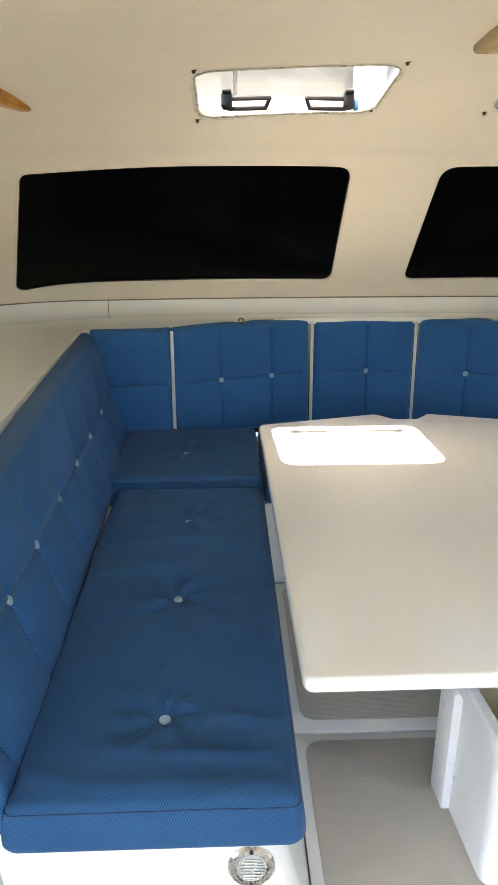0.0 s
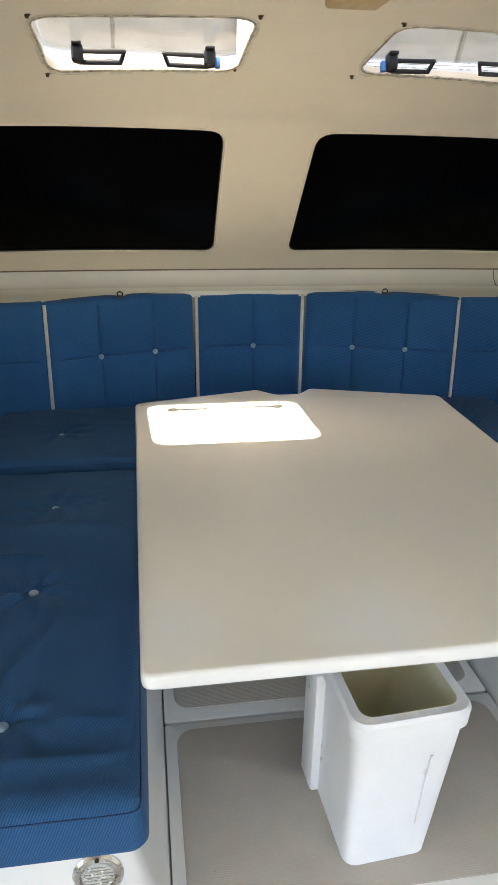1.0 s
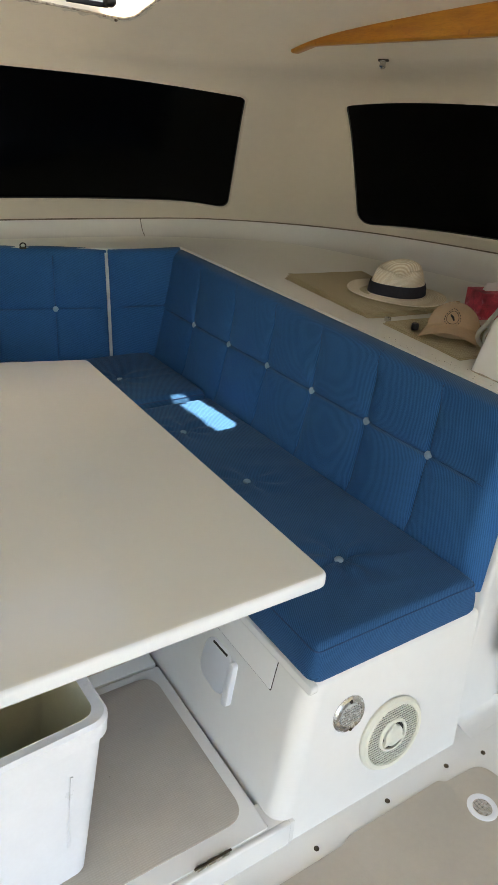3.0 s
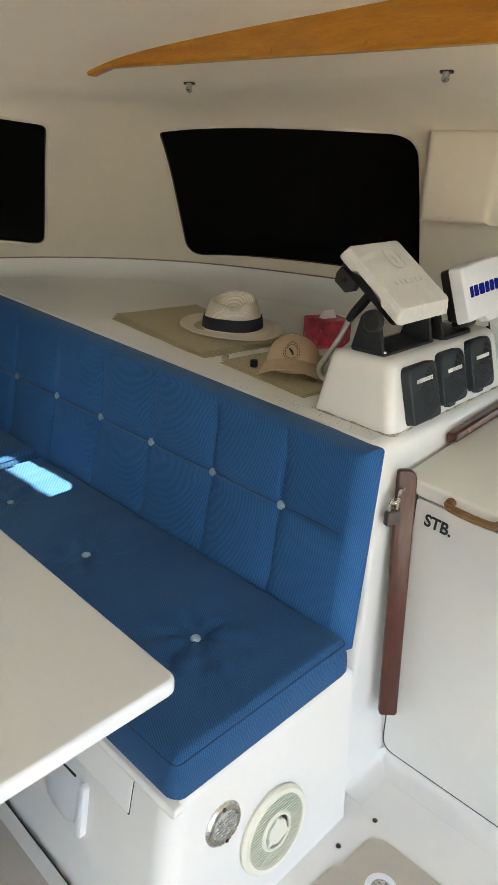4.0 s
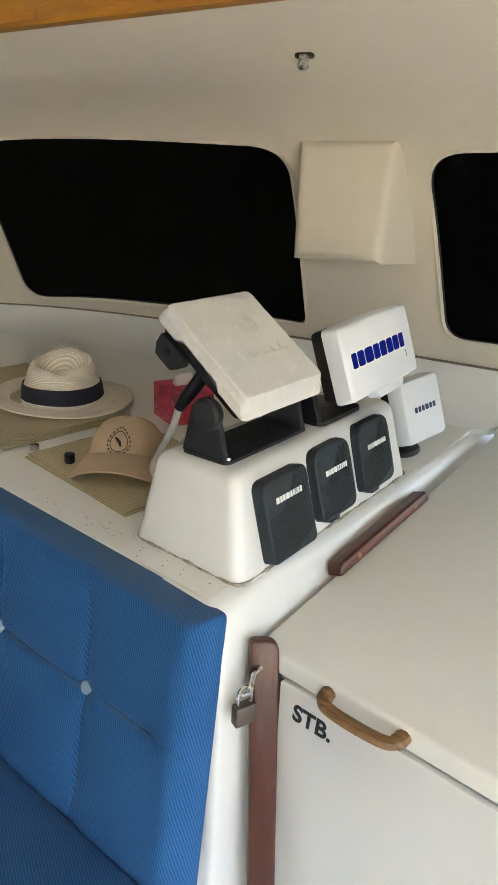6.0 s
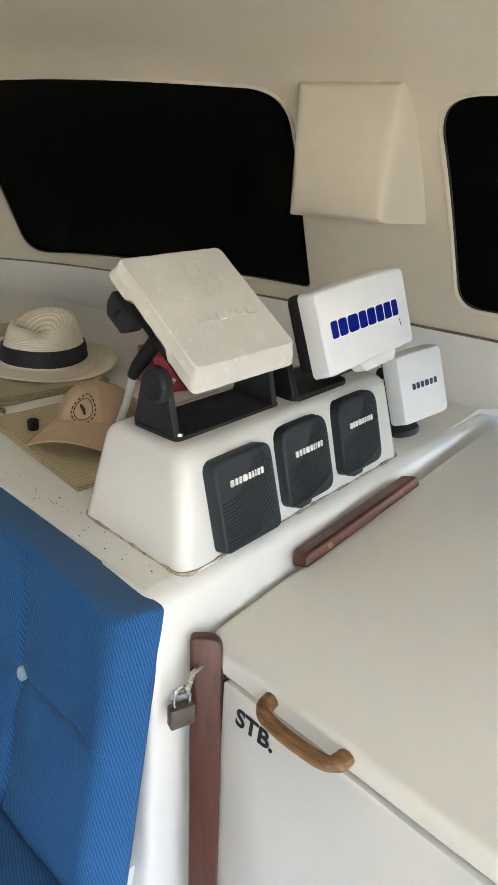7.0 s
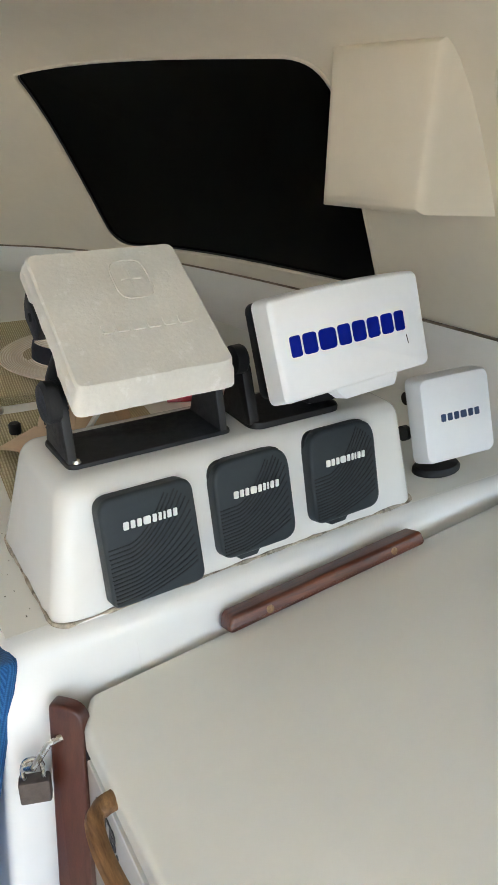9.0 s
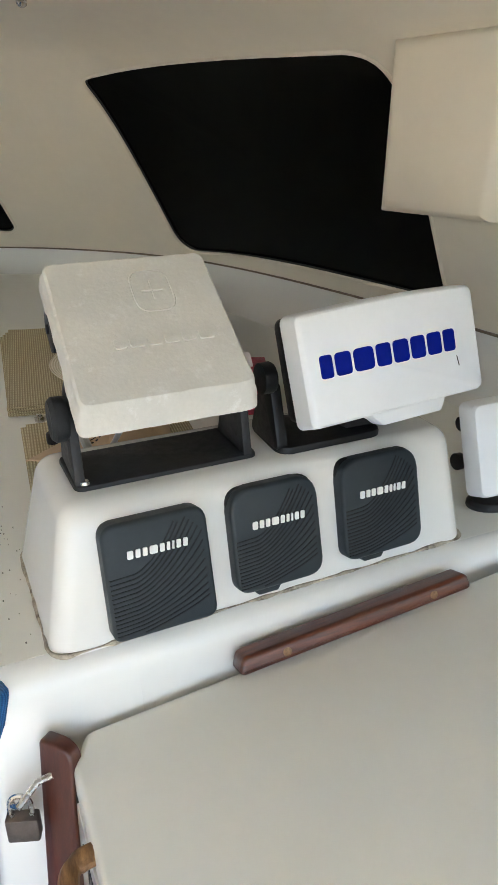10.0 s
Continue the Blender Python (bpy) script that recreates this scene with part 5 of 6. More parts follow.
# ---- instrument pod ----
POD_Y0, POD_Z = 1.213, shelf_z(1.22)
pod = thing("instrument_pod", "white moulded instrument pod bedded on the shelf", "instrument pod")
bm = bmesh.new()
lo = [(1.303, 1.200), (1.922, 1.219), (1.925, 1.452), (1.298, 1.442)]
hi = [(1.340, 1.248), (1.906, 1.264), (1.908, 1.43), (1.336, 1.425)]
a = [bm.verts.new((x, y, shelf_z(y) - 0.004)) for x, y in lo]
b = [bm.verts.new((x, y, 0.998)) for x, y in hi]
bm.faces.new(a), bm.faces.new(b[::-1])
for i in range(4):
    bm.faces.new((a[i], a[(i + 1) % 4], b[(i + 1) % 4], b[i]))
bmesh.ops.recalc_face_normals(bm, faces=bm.faces)
bmesh.ops.bevel(bm, geom=[e for e in bm.edges if max(v.co.z for v in e.verts) > 0.95], offset=0.024, segments=6, affect="EDGES", profile=0.5)
part("shell", bm, GELCOAT, pod)
foot = [Vector((p.x, p.y, shelf_z(p.y) + 0.001)) for p in round_poly(lo, 0.024, 6)]
ring = []
for p, q in zip(foot, foot[1:] + foot[:1]):
    k = max(1, int((q - p).length / 0.012))
    ring += [p.lerp(q, i / k) + Vector((0.0015 * noise.noise(p * 40 + Vector((i, 0, 0))), 0.0015 * noise.noise(p * 30 + Vector((0, i, 0))), 0)) for i in range(k)]
part("bedding", tube(ring, [max(0.0009, 0.0018 + 0.0030 * noise.noise(p * 45)) for p in ring], 6, True), SEALANT, pod, "grubby cracked sealant round the foot")


def pod_front(x, z):
    return 1.2035 + 0.028 * (x - 1.31) + 0.28 * (z - 0.832)


def instrument(xc, zc, w, h, depth, lip, label):
    """A square instrument under a ribbed slate rubber cover."""
    t = thing("instrument_cover", label, "instrument cover", group="instrument covers")
    m = facing((xc, pod_front(xc, zc) - 0.001, zc), (1, 0.028, 0), (0, 0.28, 1))
    sq = [(-w / 2, -h / 2), (w / 2, -h / 2), (w / 2 * 0.985, h / 2), (-w / 2 * 0.985, h / 2)]
    body = part("body", prism(round_poly(sq, (0.018, 0.022, 0.030, 0.030) if lip else (0.011, 0.013, 0.018, 0.018), 6), 0, depth, 0.006, m, 4), SLATE, t)
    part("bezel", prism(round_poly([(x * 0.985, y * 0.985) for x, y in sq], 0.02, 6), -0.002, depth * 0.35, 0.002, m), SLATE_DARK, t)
    if lip:
        part("pull_tab", prism(round_poly([(-0.034, -h / 2 - 0.007), (-0.006, -h / 2 - 0.007), (0.004, -h / 2 + 0.008), (-0.046, -h / 2 + 0.008)], 0.004, 3), 0.0, depth * 0.8, 0.002, m), SLATE, body)
    for k in range(15):
        # waves that run in from the lower left edge and sweep up to the top corner
        y0 = -h / 2 + 0.006 + k * (0.0041 if lip else 0.0046) + 0.00004 * k * k
        lift = 0.045 + 0.165 * (k / 14) ** 1.4
        pts = []
        for s in range(27):
            f = s / 26
            pts.append((-w / 2 + 0.004 + f * (w - 0.009), y0 + 0.003 * math.sin(5.0 * f - 0.9 + 0.05 * k) - 0.010 * f * (1 - f) + lift * max(0.0, f - 0.22) ** 1.75))
        pts = [p for p in pts if -h / 2 + 0.005 < p[1] < h / 2 - 0.006 and math.hypot(max(0.0, p[0] - w / 2 + 0.036), max(0.0, p[1] - h / 2 + 0.036)) < 0.029]
        if len(pts) > 2:
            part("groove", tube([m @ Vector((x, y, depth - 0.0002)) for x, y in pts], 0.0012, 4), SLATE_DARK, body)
    word_blocks([0.0070, 0.0056, 0.0056, 0.0096, 0.0054, 0.0038, 0.0024, 0.0054, 0.0054], 0.0100, 0.0030, m @ Matrix.Translation((-w / 2 + (0.028 if lip else 0.028), h * (0.10 if lip else 0.19), depth)), PRINT_WHITE, body, lift=0.0018, slant=0.1)
    return t


instrument(1.4395, 0.908, 0.132, 0.143, 0.027, False, "square slate-grey rubber cover with wavy ribs, hanging low on the pod")
instrument(1.600, 0.917, 0.127, 0.138, 0.022, True, "square slate-grey rubber cover with wavy ribs and a pull tab")
instrument(1.763, 0.922, 0.129, 0.141, 0.022, True, "square slate-grey rubber cover with wavy ribs and a pull tab")

# ---- the tilted chart display under its weathered cover ----
disp = thing("display_unit", "chart display under a chalky weathered cover on a tilting bracket", "display")
FU = facing((1.481, 1.341, 1.181), (0.198, -0.003, 0.004), (-0.002, 0.170, 0.123))


def display_cover():
    """A moulded cover: flat face, chamfered flanks that spread towards the rim, and a rim cut back along one side."""
    bm = bmesh.new()
    rings = []
    for w, front, rear, depth, r in ((0.0955, 0.1025, 0.1035, 0.0, 0.010), (0.0985, 0.106, 0.1065, -0.0025, 0.012), (0.1005, 0.113, 0.108, -0.014, 0.013), (0.1025, 0.1155, 0.109, -0.0165, 0.013), (0.1035, 0.124, 0.110, -0.032, 0.012), (0.1015, 0.1225, 0.108, -0.0345, 0.011)):
        ring = []
        poly = round_poly([(-w - 0.009, -front - 0.003), (w + 0.006, -front - 0.003), (w + 0.001, rear), (-w - 0.009, rear)], r, 5)
        for p, q in zip(poly, poly[1:] + poly[:1]):
            k = 16 if (q - p).length > 0.1 else 1
            for i in range(k):
                c = p.lerp(q, i / k)
                cut_back = 0.011 if c.x < -0.09 and -0.055 < c.y < 0.052 and depth < -0.03 else 0.0
                chip = 0.0009 * noise.noise(Vector((c.x * 90, c.y * 90, depth * 200)))
                ring.append(bm.verts.new((c.x + chip, c.y + chip, depth + cut_back + 0.5 * chip)))
        rings.append(ring)
    for a, b in zip(rings, rings[1:]):
        for j in range(len(a)):
            bm.faces.new((a[j], a[(j + 1) % len(a)], b[(j + 1) % len(a)], b[j]))
    bm.faces.new(rings[0][::-1]), bm.faces.new(rings[-1])
    bm.transform(FU)
    return bm


disp_cover = part("cover", display_cover(), CHALKY, disp, "cream cover gone chalky at its edges", angle=30)
part("case", prism(round_poly([(-0.096, -0.110), (0.096, -0.110), (0.096, 0.102), (-0.096, 0.102)], 0.015, 4), -0.058, -0.028, 0.006, FU, 2, True), BLACK_PLASTIC, disp, "black display case")
word_blocks([0.0155, 0.0185, 0.018, 0.0185, 0.0185, 0.020], 0.0145, 0.0032, FU @ Matrix.Translation((-0.050, -0.036, 0.0)), CHALKY, disp_cover, "moulded_lettering", 0.0024)
part("emblem", joined(tube([FU @ Vector((0.016 + 0.025 * math.copysign(abs(math.cos(a)) ** 0.55, math.cos(a)), 0.045 + 0.033 * math.copysign(abs(math.sin(a)) ** 0.55, math.sin(a)), 0.0040)) for a in (i * math.pi / 12 for i in range(24))], 0.0012, 5, True), tube([FU @ Vector(p) for p in ((0.002, 0.045, 0.004), (0.030, 0.045, 0.004))], 0.0012, 5), tube([FU @ Vector(p) for p in ((0.016, 0.03, 0.004), (0.016, 0.06, 0.004))], 0.0012, 5)), CHALKY, disp_cover, "faint moulded emblem")
part("bracket_base", prism(round_poly([(1.364, 1.284), (1.606, 1.290), (1.602, 1.390), (1.360, 1.384)], 0.012, 4), 0.9965, 1.004, 0.003), GREY_PLASTIC, disp)
for x, y in ((1.377, 1.293), (1.592, 1.298)):
    part("bolt", lathe([(0, 0.0), (0.006, 0.0), (0.005, 0.004), (0, 0.0045)], Matrix.Translation((x, y, 1.004)), 10), STEEL, disp)
for x in (1.372, 1.592):
    arm = prism(round_poly([(-0.045, 0.0), (0.052, 0.0), (0.030, 0.085), (0.016, 0.100), (-0.010, 0.100), (-0.024, 0.085)], (0.004, 0.004, 0.01, 0.01, 0.01, 0.01), 4), -0.006, 0.006, 0.002, axes((x, 1.335, 0.999), (0, 1, 0), (0, 0, 1), (1, 0, 0)), 2, True)
    part("bracket_arm", arm, GREY_PLASTIC, disp)
for x, s in ((1.362, -1),):
    part("knob", lathe([(0, 0), (0.025, 0), (0.0275, 0.004), (0.0275, 0.015), (0.023, 0.020), (0, 0.021)], axes((x + 0.006 * -s, 1.322, 1.080), (0, 1, 0), (0, 0, 1), (s, 0, 0)), 22), GREY_PLASTIC, disp, "ribbed clamp knob")
ear = axes((1.386, 1.430, 1.160), (0, 0.80, 0.60), (0, -0.60, 0.80), (-1, 0, 0))
part("bracket_ear", prism(round_poly([(-0.034, -0.006), (-0.022, -0.022), (0.020, -0.024), (0.030, -0.006), (0.030, 0.018), (-0.034, 0.018)], 0.005, 3), -0.012, 0.012, 0.002, ear, 2, True), GREY_PLASTIC, disp)
part("ear_bolt", lathe([(0, 0.012), (0.007, 0.012), (0.006, 0.015), (0, 0.0155)], ear, 12), BLACK_PLASTIC, disp)
part("plug", tube([(1.400, 1.362, 1.138), (1.392, 1.385, 1.104), (1.389, 1.402, 1.082), (1.390, 1.417, 1.062)], [0.0125, 0.0125, 0.0115, 0.0095], 12), BLACK_PLASTIC, disp, "black moulded plug")
cable = thing("cable", "pale grey display cables looping down to the shelf", "cable", group="cables")
part("cable_run", tube(bow([(1.390, 1.417, 1.062), (1.404, 1.452, 1.005), (1.428, 1.510, 0.935), (1.442, 1.540, 0.900), (1.452, 1.540, 0.874), (1.470, 1.520, 0.857), (1.52, 1.49, 0.852)], 8), 0.0068, 10), CABLE_GREY, cable)
part("cable_run", tube(bow([(1.470, 1.410, 1.040), (1.455, 1.452, 0.985), (1.450, 1.505, 0.930), (1.458, 1.530, 0.890), (1.475, 1.525, 0.862), (1.53, 1.50, 0.855)], 8), 0.0042, 8), CABLE_GREY, cable)

# ---- the white sounder ----
sounder = thing("sounder", "white plastic covered fish finder on a black bracket", "fish finder")
LO = facing((1.775, 1.248, 1.132), (0.27, 0.004, 0.018), (-0.005, 0.045, 0.137))


def tapered_cover(sections, m):
    """A snap-on cover lofted from its rim to its face: (left, right, bottom, top, arch of the top edge, height, corner radius)."""
    bm = bmesh.new()
    rings = []
    for x0, x1, y0, y1, arch, z, r in sections:
        ring = []
        poly = round_poly([(x0, y0), (x1, y0), (x1, y1), (x0, y1)], r, 5)
        for p, q in zip(poly, poly[1:] + poly[:1]):
            k = 10 if (q - p).length > 0.08 else 1
            for i in range(k):
                c = p.lerp(q, i / k)
                f = (c.x - x0) / (x1 - x0) * 2 - 1
                ring.append(bm.verts.new((c.x, c.y + (arch * (1 - f * f) if c.y > (y0 + y1) / 2 else 0.0), z)))
        rings.append(ring)
    for a, b in zip(rings, rings[1:]):
        for j in range(len(a)):
            bm.faces.new((a[j], a[(j + 1) % len(a)], b[(j + 1) % len(a)], b[j]))
    bm.faces.new(rings[0][::-1]), bm.faces.new(rings[-1])
    bm.transform(m)
    return bm


sounder_cover = part("cover", tapered_cover(((-0.137, 0.137, -0.074, 0.071, 0.004, -0.030, 0.010), (-0.1375, 0.1375, -0.0745, 0.0715, 0.004, -0.028, 0.010), (-0.132, 0.1355, -0.072, 0.069, 0.004, 0.0005, 0.010), (-0.129, 0.134, -0.0705, 0.0675, 0.004, 0.004, 0.010), (-0.125, 0.131, -0.068, 0.065, 0.004, 0.006, 0.010)), LO), COVER_WHITE, sounder, "white cover with blue lettering", angle=28)
part("pull_tab", prism(round_poly([(-0.03, -0.088), (0.062, -0.088), (0.074, -0.068), (-0.052, -0.068)], 0.005, 3), -0.022, 0.0035, 0.002, LO), COVER_WHITE, sounder_cover)
part("case", prism(round_poly([(-0.136, -0.066), (0.132, -0.066), (0.130, 0.070), (-0.134, 0.070)], 0.012, 4), -0.058, -0.029, 0.006, LO, 2, True), BLACK_PLASTIC, sounder, "black case")
word_blocks([0.018, 0.0235, 0.030, 0.0225, 0.0240, 0.0225, 0.0225, 0.0185], 0.029, 0.0035, LO @ Matrix.Translation((-0.110, -0.0125, 0.006)), PRINT_BLUE, sounder_cover, lift=0.0007)
part("scratch", tube([LO @ Vector((0.096, -0.02, 0.006)), LO @ Vector((0.098, -0.034, 0.006))], 0.0008, 4), GREY_PLASTIC, sounder_cover)
part("bracket_base", prism(round_poly([(1.632, 1.278), (1.80, 1.283), (1.80, 1.39), (1.636, 1.385)], 0.02, 5), 0.9965, 1.008, 0.004), BLACK_PLASTIC, sounder)
part("bracket_arm", prism(round_poly([(-0.03, 0.0), (0.06, 0.0), (0.03, 0.085), (0.0, 0.085)], 0.008, 4), -0.008, 0.008, 0.002, axes((1.640, 1.313, 1.002), (0, 1, 0), (0, 0, 1), (1, 0, 0)), 2, True), BLACK_PLASTIC, sounder)
part("knob", lathe([(0, 0), (0.02, 0), (0.022, 0.004), (0.021, 0.018), (0, 0.02)], axes((1.640, 1.323, 1.094), (0, 1, 0), (0, 0, 1), (-1, 0, 0)), 18), BLACK_PLASTIC, sounder, "round clamp knob")
part("bracket_neck", rbox((0.10, 0.03, 0.07), 0.01, (1.79, 1.308, 1.045)), BLACK_PLASTIC, sounder)

# ---- the small white repeater ----
rep = thing("repeater_display", "small white covered display on a black swivel foot", "display")
NA = facing((2.026, 1.250, 0.956), (0.147, -0.026, 0.012), (0.006, 0.046, 0.146))
rep_cover = part("cover", tapered_cover(((-0.073, 0.073, -0.077, 0.074, 0.001, -0.032, 0.012), (-0.073, 0.073, -0.077, 0.074, 0.001, -0.028, 0.012), (-0.0695, 0.070, -0.0745, 0.0715, 0.001, 0.0, 0.012), (-0.067, 0.068, -0.072, 0.069, 0.001, 0.0045, 0.012), (-0.063, 0.064, -0.068, 0.065, 0.001, 0.006, 0.012)), NA), COVER_WHITE, rep, "white cover with navy lettering", angle=28)
part("case", prism(round_poly([(-0.064, -0.062), (0.064, -0.062), (0.064, 0.064), (-0.064, 0.064)], 0.01, 4), -0.046, -0.031, 0.004, NA, 2, True), BLACK_PLASTIC, rep)
word_blocks([0.0095, 0.0095, 0.0095, 0.012, 0.0095, 0.0095], 0.013, 0.0036, NA @ Matrix.Translation((-0.034, -0.006, 0.006)), PRINT_NAVY, rep_cover, lift=0.0006)
part("foot", lathe([(0, 0), (0.052, 0), (0.052, 0.006), (0.046, 0.012), (0.025, 0.015), (0, 0.016)], Matrix.Translation((2.035, 1.283, shelf_z(1.283))), 26, 0.62), BLACK_PLASTIC, rep)
part("neck", tube([(2.035, 1.30, 0.845), (2.032, 1.315, 0.90), (2.028, 1.31, 0.945)], 0.013, 10), BLACK_PLASTIC, rep)
part("knob", lathe([(0, 0), (0.014, 0), (0.014, 0.010), (0, 0.011)], axes((1.984, 1.318, 0.905), (0, 1, 0), (0, 0, 1), (-1, 0, 0)), 14), BLACK_PLASTIC, rep)
part("knob", lathe([(0, 0), (0.012, 0), (0.012, 0.010), (0, 0.011)], axes((1.982, 1.318, 0.972), (0, 1, 0), (0, 0, 1), (-1, 0, 0)), 14), BLACK_PLASTIC, rep)


# ---- hat, cap, mats and small things on the shelf ----
def mat_piece(cx, cy, w, h, turn, z, seed):
    bm = bmesh.new()
    uv = bm.loops.layers.uv.new("UVMap")
    nu, nv = 18, 26
    rot = Matrix.Rotation(radians(turn), 3, "Z")
    tops, bots = [], []
    for i in range(nu + 1):
        ra, rb = [], []
        for j in range(nv + 1):
            p = rot @ Vector((w * (i / nu - 0.5), h * (j / nv - 0.5), 0))
            x, y = cx + p.x, cy + p.y
            lift = z + 0.003 * max(0, noise.noise(Vector((x * 9, y * 9, seed)))) + 0.006 * (abs(2 * i / nu - 1) ** 6) * max(0.0, noise.noise(Vector((y * 6, seed, 1))))
            ra.append(bm.verts.new((x, y, shelf_z(y) + lift + 0.0022)))
            rb.append(bm.verts.new((x, y, shelf_z(y) + lift)))
        tops.append(ra), bots.append(rb)
    for g in (tops, bots):
        for i in range(nu):
            for j in range(nv):
                f = bm.faces.new((g[i][j], g[i + 1][j], g[i + 1][j + 1], g[i][j + 1]))
                for lp, (a, b) in zip(f.loops, ((i, j), (i + 1, j), (i + 1, j + 1), (i, j + 1))):
                    lp[uv].uv = (w * a / nu, h * b / nv)
    rim = [(i, 0) for i in range(nu)] + [(nu, j) for j in range(nv)] + [(i, nv) for i in range(nu, 0, -1)] + [(0, j) for j in range(nv, 0, -1)]
    for (a, b), (c, d) in zip(rim, rim[1:] + rim[:1]):
        bm.faces.new((tops[a][b], tops[c][d], bots[c][d], bots[a][b]))
    t = part("placemat", bm, STRAW_MAT)
    return tagged(t, "woven straw placemat lying on the shelf", "placemat", "placemats")


for k in range(4):
    mat_piece(1.533 + 0.004 * k, 2.160 + 0.003 * k, 0.345, 0.535, -4.4 - 0.9 * k, 0.001 + 0.0036 * k, k)
for k in range(2):
    mat_piece(1.498 + 0.006 * k, 1.662, 0.31, 0.35, -4 - 1.5 * k, 0.001 + 0.0036 * k, 7 + k)

hat = thing("straw_hat", "cream straw sun hat with a wide navy band", "hat")
HZ = shelf_z(2.09) + 0.009
H = Matrix.Translation((1.642, 2.092, HZ)) @ Matrix.Rotation(radians(-52), 4, "Z") @ Matrix.Diagonal((1.12, 1.12, 1.07, 1))


def hat_shell(profile, sides=48, sx=1.0, sy=1.02, dent=0.0):
    bm = bmesh.new()
    uv = bm.loops.layers.uv.new("UVMap")
    rings, lens, run = [], [], 0.0
    for k, (r, h) in enumerate(profile):
        if k:
            run += math.hypot(r - profile[k - 1][0], h - profile[k - 1][1])
        lens.append(run)
        row = []
        for j in range(sides):
            a = 2 * math.pi * j / sides
            x, y = r * sx * math.cos(a), r * sy * math.sin(a)
            z = h
            if h > 0.05:
                z += 0.20 * y * (h - 0.05) / 0.058
                z -= 0.014 * max(0.0, min(1.0, (h - 0.085) / 0.012)) * math.exp(-((a - 4.97) / 0.42) ** 2)
                z -= dent / (1 + math.exp((math.hypot(x / 1.35 - 0.004, y * (1 + 4 * max(0.0, x))) - 0.034) / 0.0055)) + 0.012 * max(0, -x / 0.09) * (h / 0.1)
            else:
                z += 0.020 * max(0.0, -math.cos(a)) ** 2 * max(0.0, (r - 0.10) / 0.064) + 0.005 * (r / 0.15) ** 4 * (math.sin(a) ** 2) + 0.003 * math.sin(3 * a + 1) * (r / 0.15) ** 2
            row.append(bm.verts.new((x, y, z)))
        rings.append(row)
    for k in range(len(rings) - 1):
        for j in range(sides):
            f = bm.faces.new((rings[k][j], rings[k][(j + 1) % sides], rings[k + 1][(j + 1) % sides], rings[k + 1][j]))
            for lp, (a, b) in zip(f.loops, ((k, j), (k, j + 1), (k + 1, j + 1), (k + 1, j))):
                lp[uv].uv = (lens[a], profile[a][0] * 2 * math.pi * b / sides)
    return bm, rings


prof = [(0.164, 0.0)] + [(0.163 - 0.0085 * i, 0.0032 + 0.0002 * i) for i in range(8)] + [(0.0965, 0.006), (0.0925, 0.012), (0.0905, 0.03), (0.086, 0.052), (0.079, 0.076), (0.0735, 0.092), (0.069, 0.100), (0.063, 0.103), (0.058, 0.103), (0.053, 0.102), (0.048, 0.101), (0.044, 0.101), (0.040, 0.101), (0.034, 0.100), (0.026, 0.100), (0.01, 0.100)]
bm, rings = hat_shell(prof, dent=0.050)
bm.faces.new(rings[-1])
bm.transform(H)
part("crown_and_brim", bm, STRAW_HAT, hat, "finely plaited cream straw", angle=80)
bm, rings = hat_shell([(0.0940, 0.010), (0.0955, 0.0115), (0.0945, 0.022), (0.0935, 0.034), (0.0905, 0.047), (0.0885, 0.0475)], dent=0)
bm.transform(H)
part("band", bm, BAND_NAVY, hat, "wide navy ribbon")

cap = thing("baseball_cap", "tan cotton cap with a round dark emblem", "cap")
CAPZ = shelf_z(1.66) + 0.008
CM = Matrix.Translation((1.520, 1.700, CAPZ)) @ Matrix.Rotation(radians(215), 4, "Z") @ Matrix.Diagonal((1.06, 1.10, 1.0, 1))
bm = bmesh.new()
rows = []
for i in range(9):
    el = math.pi / 2 * i / 8
    rows.append([bm.verts.new((0.092 * math.cos(el) * math.cos(a) * (1.02 if math.cos(a) > 0 else 1.08), 0.074 * math.cos(el) * math.sin(a), 0.092 * math.sin(el) ** 0.9 - 0.010 * max(0, -math.cos(a)) * math.sin(el))) for a in (2 * math.pi * j / 32 for j in range(32))] if i < 8 else [bm.verts.new((0, 0, 0.092))])
for a, b in zip(rows, rows[1:]):
    for j in range(32):
        q4 = [a[j], a[(j + 1) % 32], b[(j + 1) % len(b)], b[j % len(b)]]
        q4 = list(dict.fromkeys(q4))
        bm.faces.new(q4)
bm.transform(CM)
cap_crown = part("crown", bm, CAP_TAN, cap, angle=60)
bm = bmesh.new()
rows = []
for i in range(8):
    f = i / 7
    rows.append([])
    for j in range(17):
        a = radians(-78 + 156 * j / 16)
        r0 = Vector((0.092 * math.cos(a), 0.074 * math.sin(a)))
        side = j / 8 - 1
        r1 = Vector((0.146 + 0.022 * (1 - side * side), 0.078 * side))
        p = r0.lerp(r1, f)
        rows[-1].append((p.x, p.y, 0.001 + (0.040 - 0.008 * f) * max(0.0, 1 - (p.y / 0.084) ** 2)))
up = [[bm.verts.new(Vector(p) + Vector((0, 0, 0.003))) for p in r] for r in rows]
dn = [[bm.verts.new(p) for p in r] for r in rows]
for g in (up, dn):
    for i in range(7):
        for j in range(16):
            bm.faces.new((g[i][j], g[i + 1][j], g[i + 1][j + 1], g[i][j + 1]))
for j in range(16):
    bm.faces.new((up[7][j], dn[7][j], dn[7][j + 1], up[7][j + 1]))
bm.transform(CM)
part("peak", bm, CAP_TAN, cap, "curved stitched peak", angle=60)
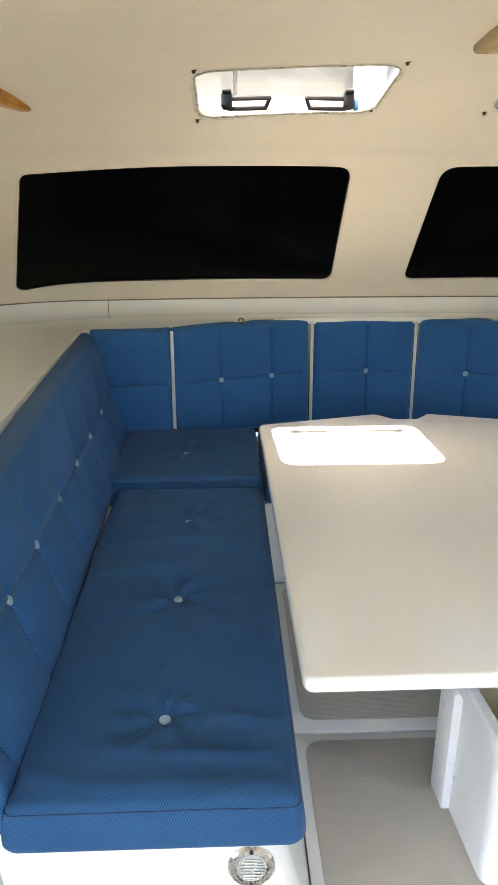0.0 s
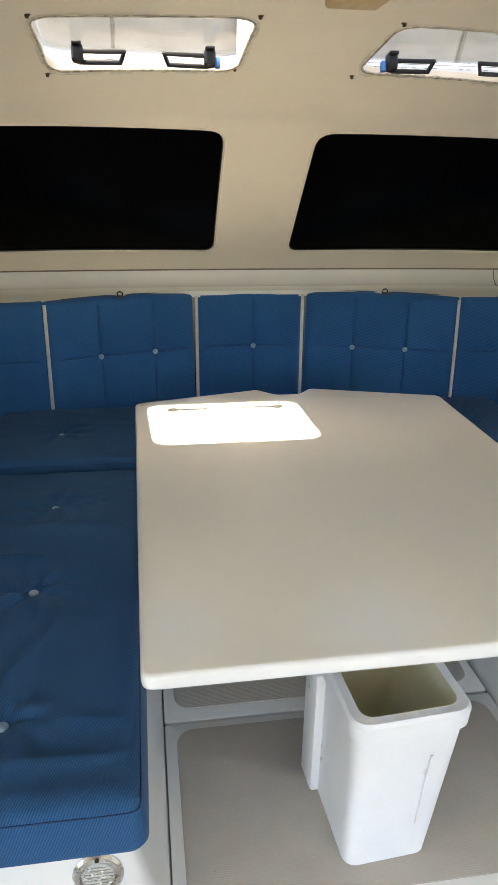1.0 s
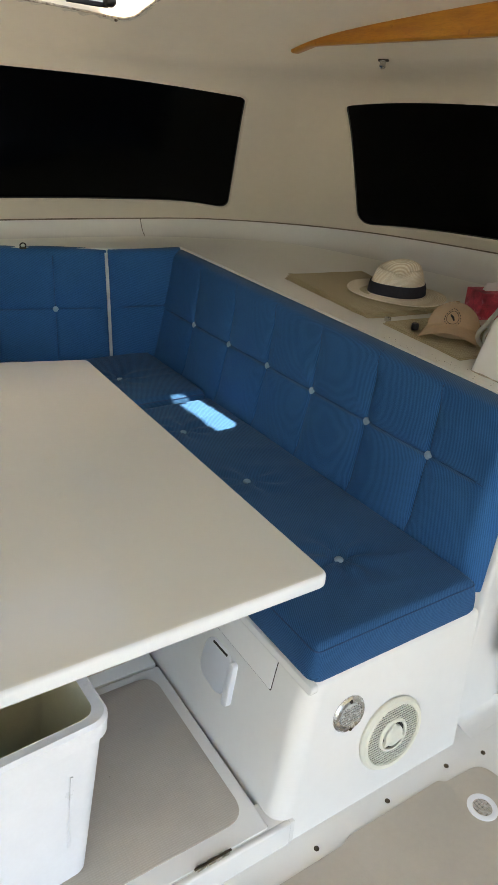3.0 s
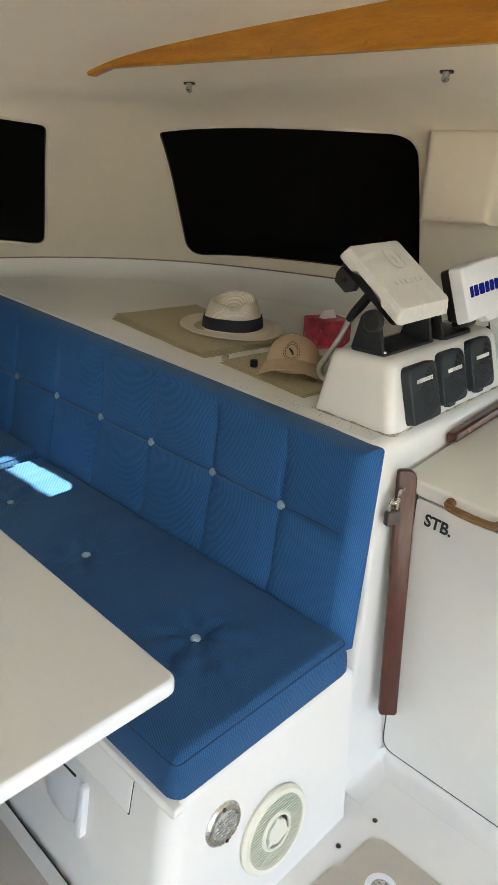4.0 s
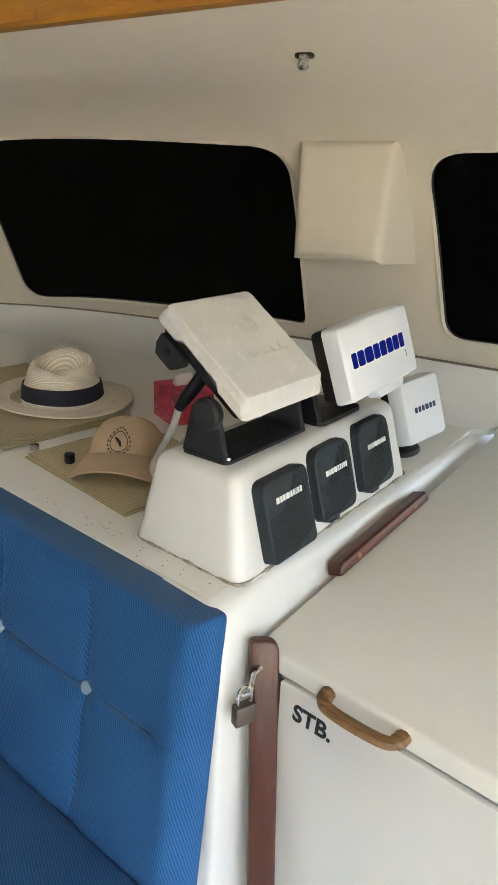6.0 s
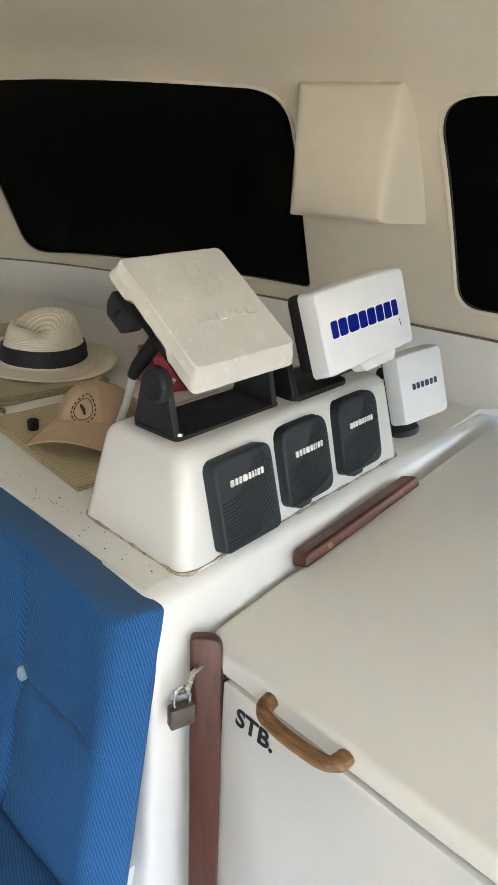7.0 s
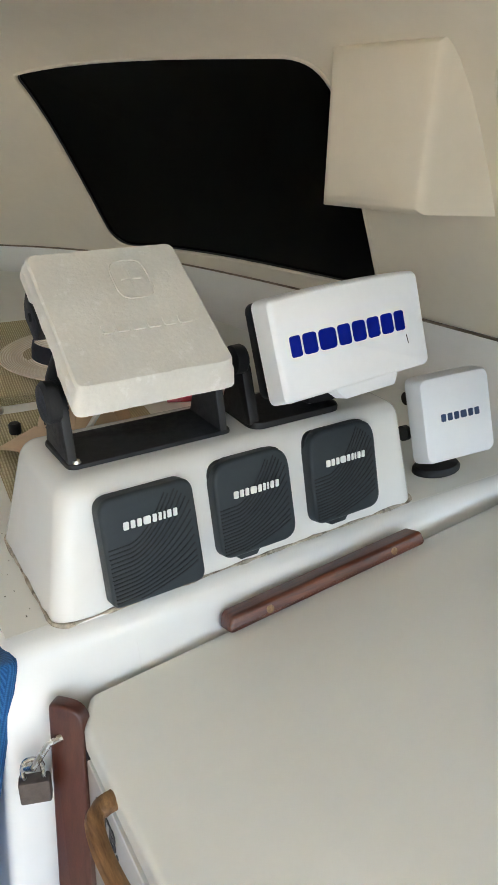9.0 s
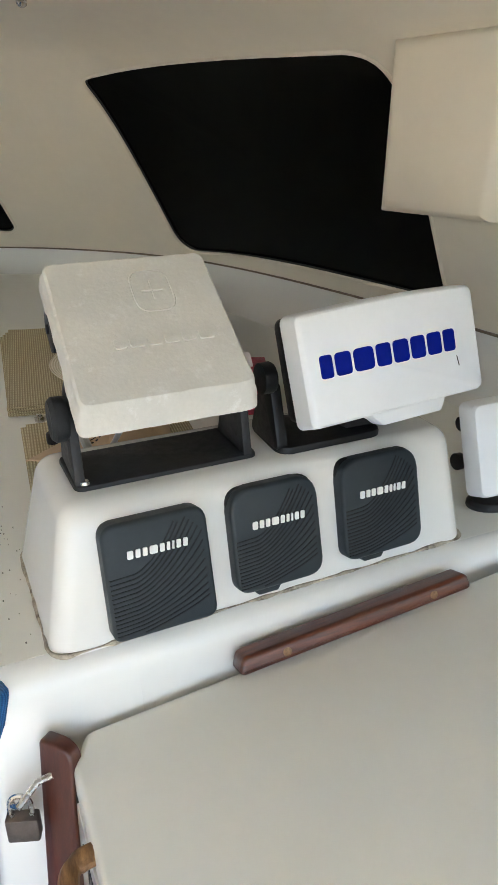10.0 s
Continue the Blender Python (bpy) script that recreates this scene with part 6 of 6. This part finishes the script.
part("top_button", lathe([(0.007, 0.0), (0.006, 0.003), (0, 0.004)], CM @ Matrix.Translation((0, 0, 0.0915)), 12), CAP_TAN, cap_crown)


def on_cap(u, v):
    """A place on the front of the crown: angle u round it, height v."""
    el = math.asin(min(1, (v / 0.092)) ** (1 / 0.9))
    return CM @ Vector((0.0945 * math.cos(el) * math.cos(u) * 1.02, 0.0765 * math.cos(el) * math.sin(u), v + 0.0005))


part("emblem", joined(tube([on_cap(0.28 * math.cos(a), 0.060 + 0.0165 * math.sin(a)) for a in (i * math.pi / 14 for i in range(28))], 0.0008, 5, True),
                      *[tube([on_cap(0.36 * math.cos(a + d), 0.060 + 0.0215 * math.sin(a + d)) for d in (-0.09, 0.0, 0.09)], 0.0013, 5) for a in (i * math.pi / 9 for i in range(18))],
                      tube([on_cap(-0.13, 0.067), on_cap(-0.06, 0.064), on_cap(0.02, 0.060), on_cap(0.07, 0.053)], [0.0020, 0.0036, 0.0036, 0.0022], 6)), PRINT_BLACK, cap_crown, "round dark embroidered emblem")
for k in range(4):
    turn = radians(30 + 60 * k + (60 if k > 1 else 0))
    part("panel_seam", tube([CM @ Vector((0.0925 * math.cos(e) * math.cos(turn) * (1.02 if math.cos(turn) > 0 else 1.08), 0.0745 * math.cos(e) * math.sin(turn), 0.092 * math.sin(e) ** 0.9)) for e in (0.15 + 0.155 * i for i in range(9))], 0.0009, 5), CAP_TAN, cap_crown)

card = thing("tissue_box", "pink and red cardboard tissue box", "box")
TB = axes((1.80, 1.80, shelf_z(1.80)), (0.94, -0.34, 0), (0.34, 0.94, 0), (0, 0, 1))
part("carton", rbox((0.118, 0.112, 0.090), 0.002, (0, 0, 0.045), TB), RED_CARD, card)
part("tissue", joined(*[prism(round_poly([(-0.03, -0.004), (0.03, -0.004), (0.022, 0.03 - 0.006 * k), (-0.018, 0.026)], 0.006, 3), -0.001, 0.001, 0, TB @ Matrix.Translation((0, 0.008 * k - 0.008, 0.090)) @ Matrix.Rotation(radians(70 + 14 * k), 4, "X")) for k in range(3)]), TISSUE, card)
knob = part("cap_knob", lathe([(0, 0), (0.0105, 0), (0.0115, 0.004), (0.0115, 0.018), (0.009, 0.021), (0, 0.021)], Matrix.Translation((1.402, 1.752, shelf_z(1.752) + 0.007)), 14), BLACK_PLASTIC)
tagged(knob, "small round black plastic knob on the placemat", "knob")
nut = part("steel_nut", lathe([(0.005, 0), (0.0115, 0), (0.0115, 0.012), (0.005, 0.012), (0.005, 0)], Matrix.Translation((1.398, 1.872, shelf_z(1.872))), 6), STEEL)
tagged(nut, "loose steel nut on the shelf", "nut")
rng = random.Random(4)
bms = []
for i in range(44):
    x, y = rng.gauss(1.275, 0.012), rng.uniform(1.22, 1.75)
    if rng.random() < 0.35:
        x, y = rng.uniform(1.27, 1.30), rng.gauss(1.45, 0.06)
    r = rng.uniform(0.0007, 0.0016)
    bms.append(rbox((r, r * rng.uniform(0.8, 2), 0.0008), 0, (x, y, shelf_z(y) + 0.0006)))
crumbs = part("crumbs", joined(*bms), DARK_GAP)
tagged(crumbs, "scattered dark crumbs of dirt on the shelf edge", "dirt", kind="stuff")
port_side = part("port_bulkhead", prism([(mirror_x(1.13), 1.2), (mirror_x(2.45), 1.2), (mirror_x(2.45), 1.16), (mirror_x(1.13), 1.10)], -0.1, 0.83), GELCOAT)
tagged(port_side, "plain white port bulkhead below the shelf", "bulkhead", kind="structure")
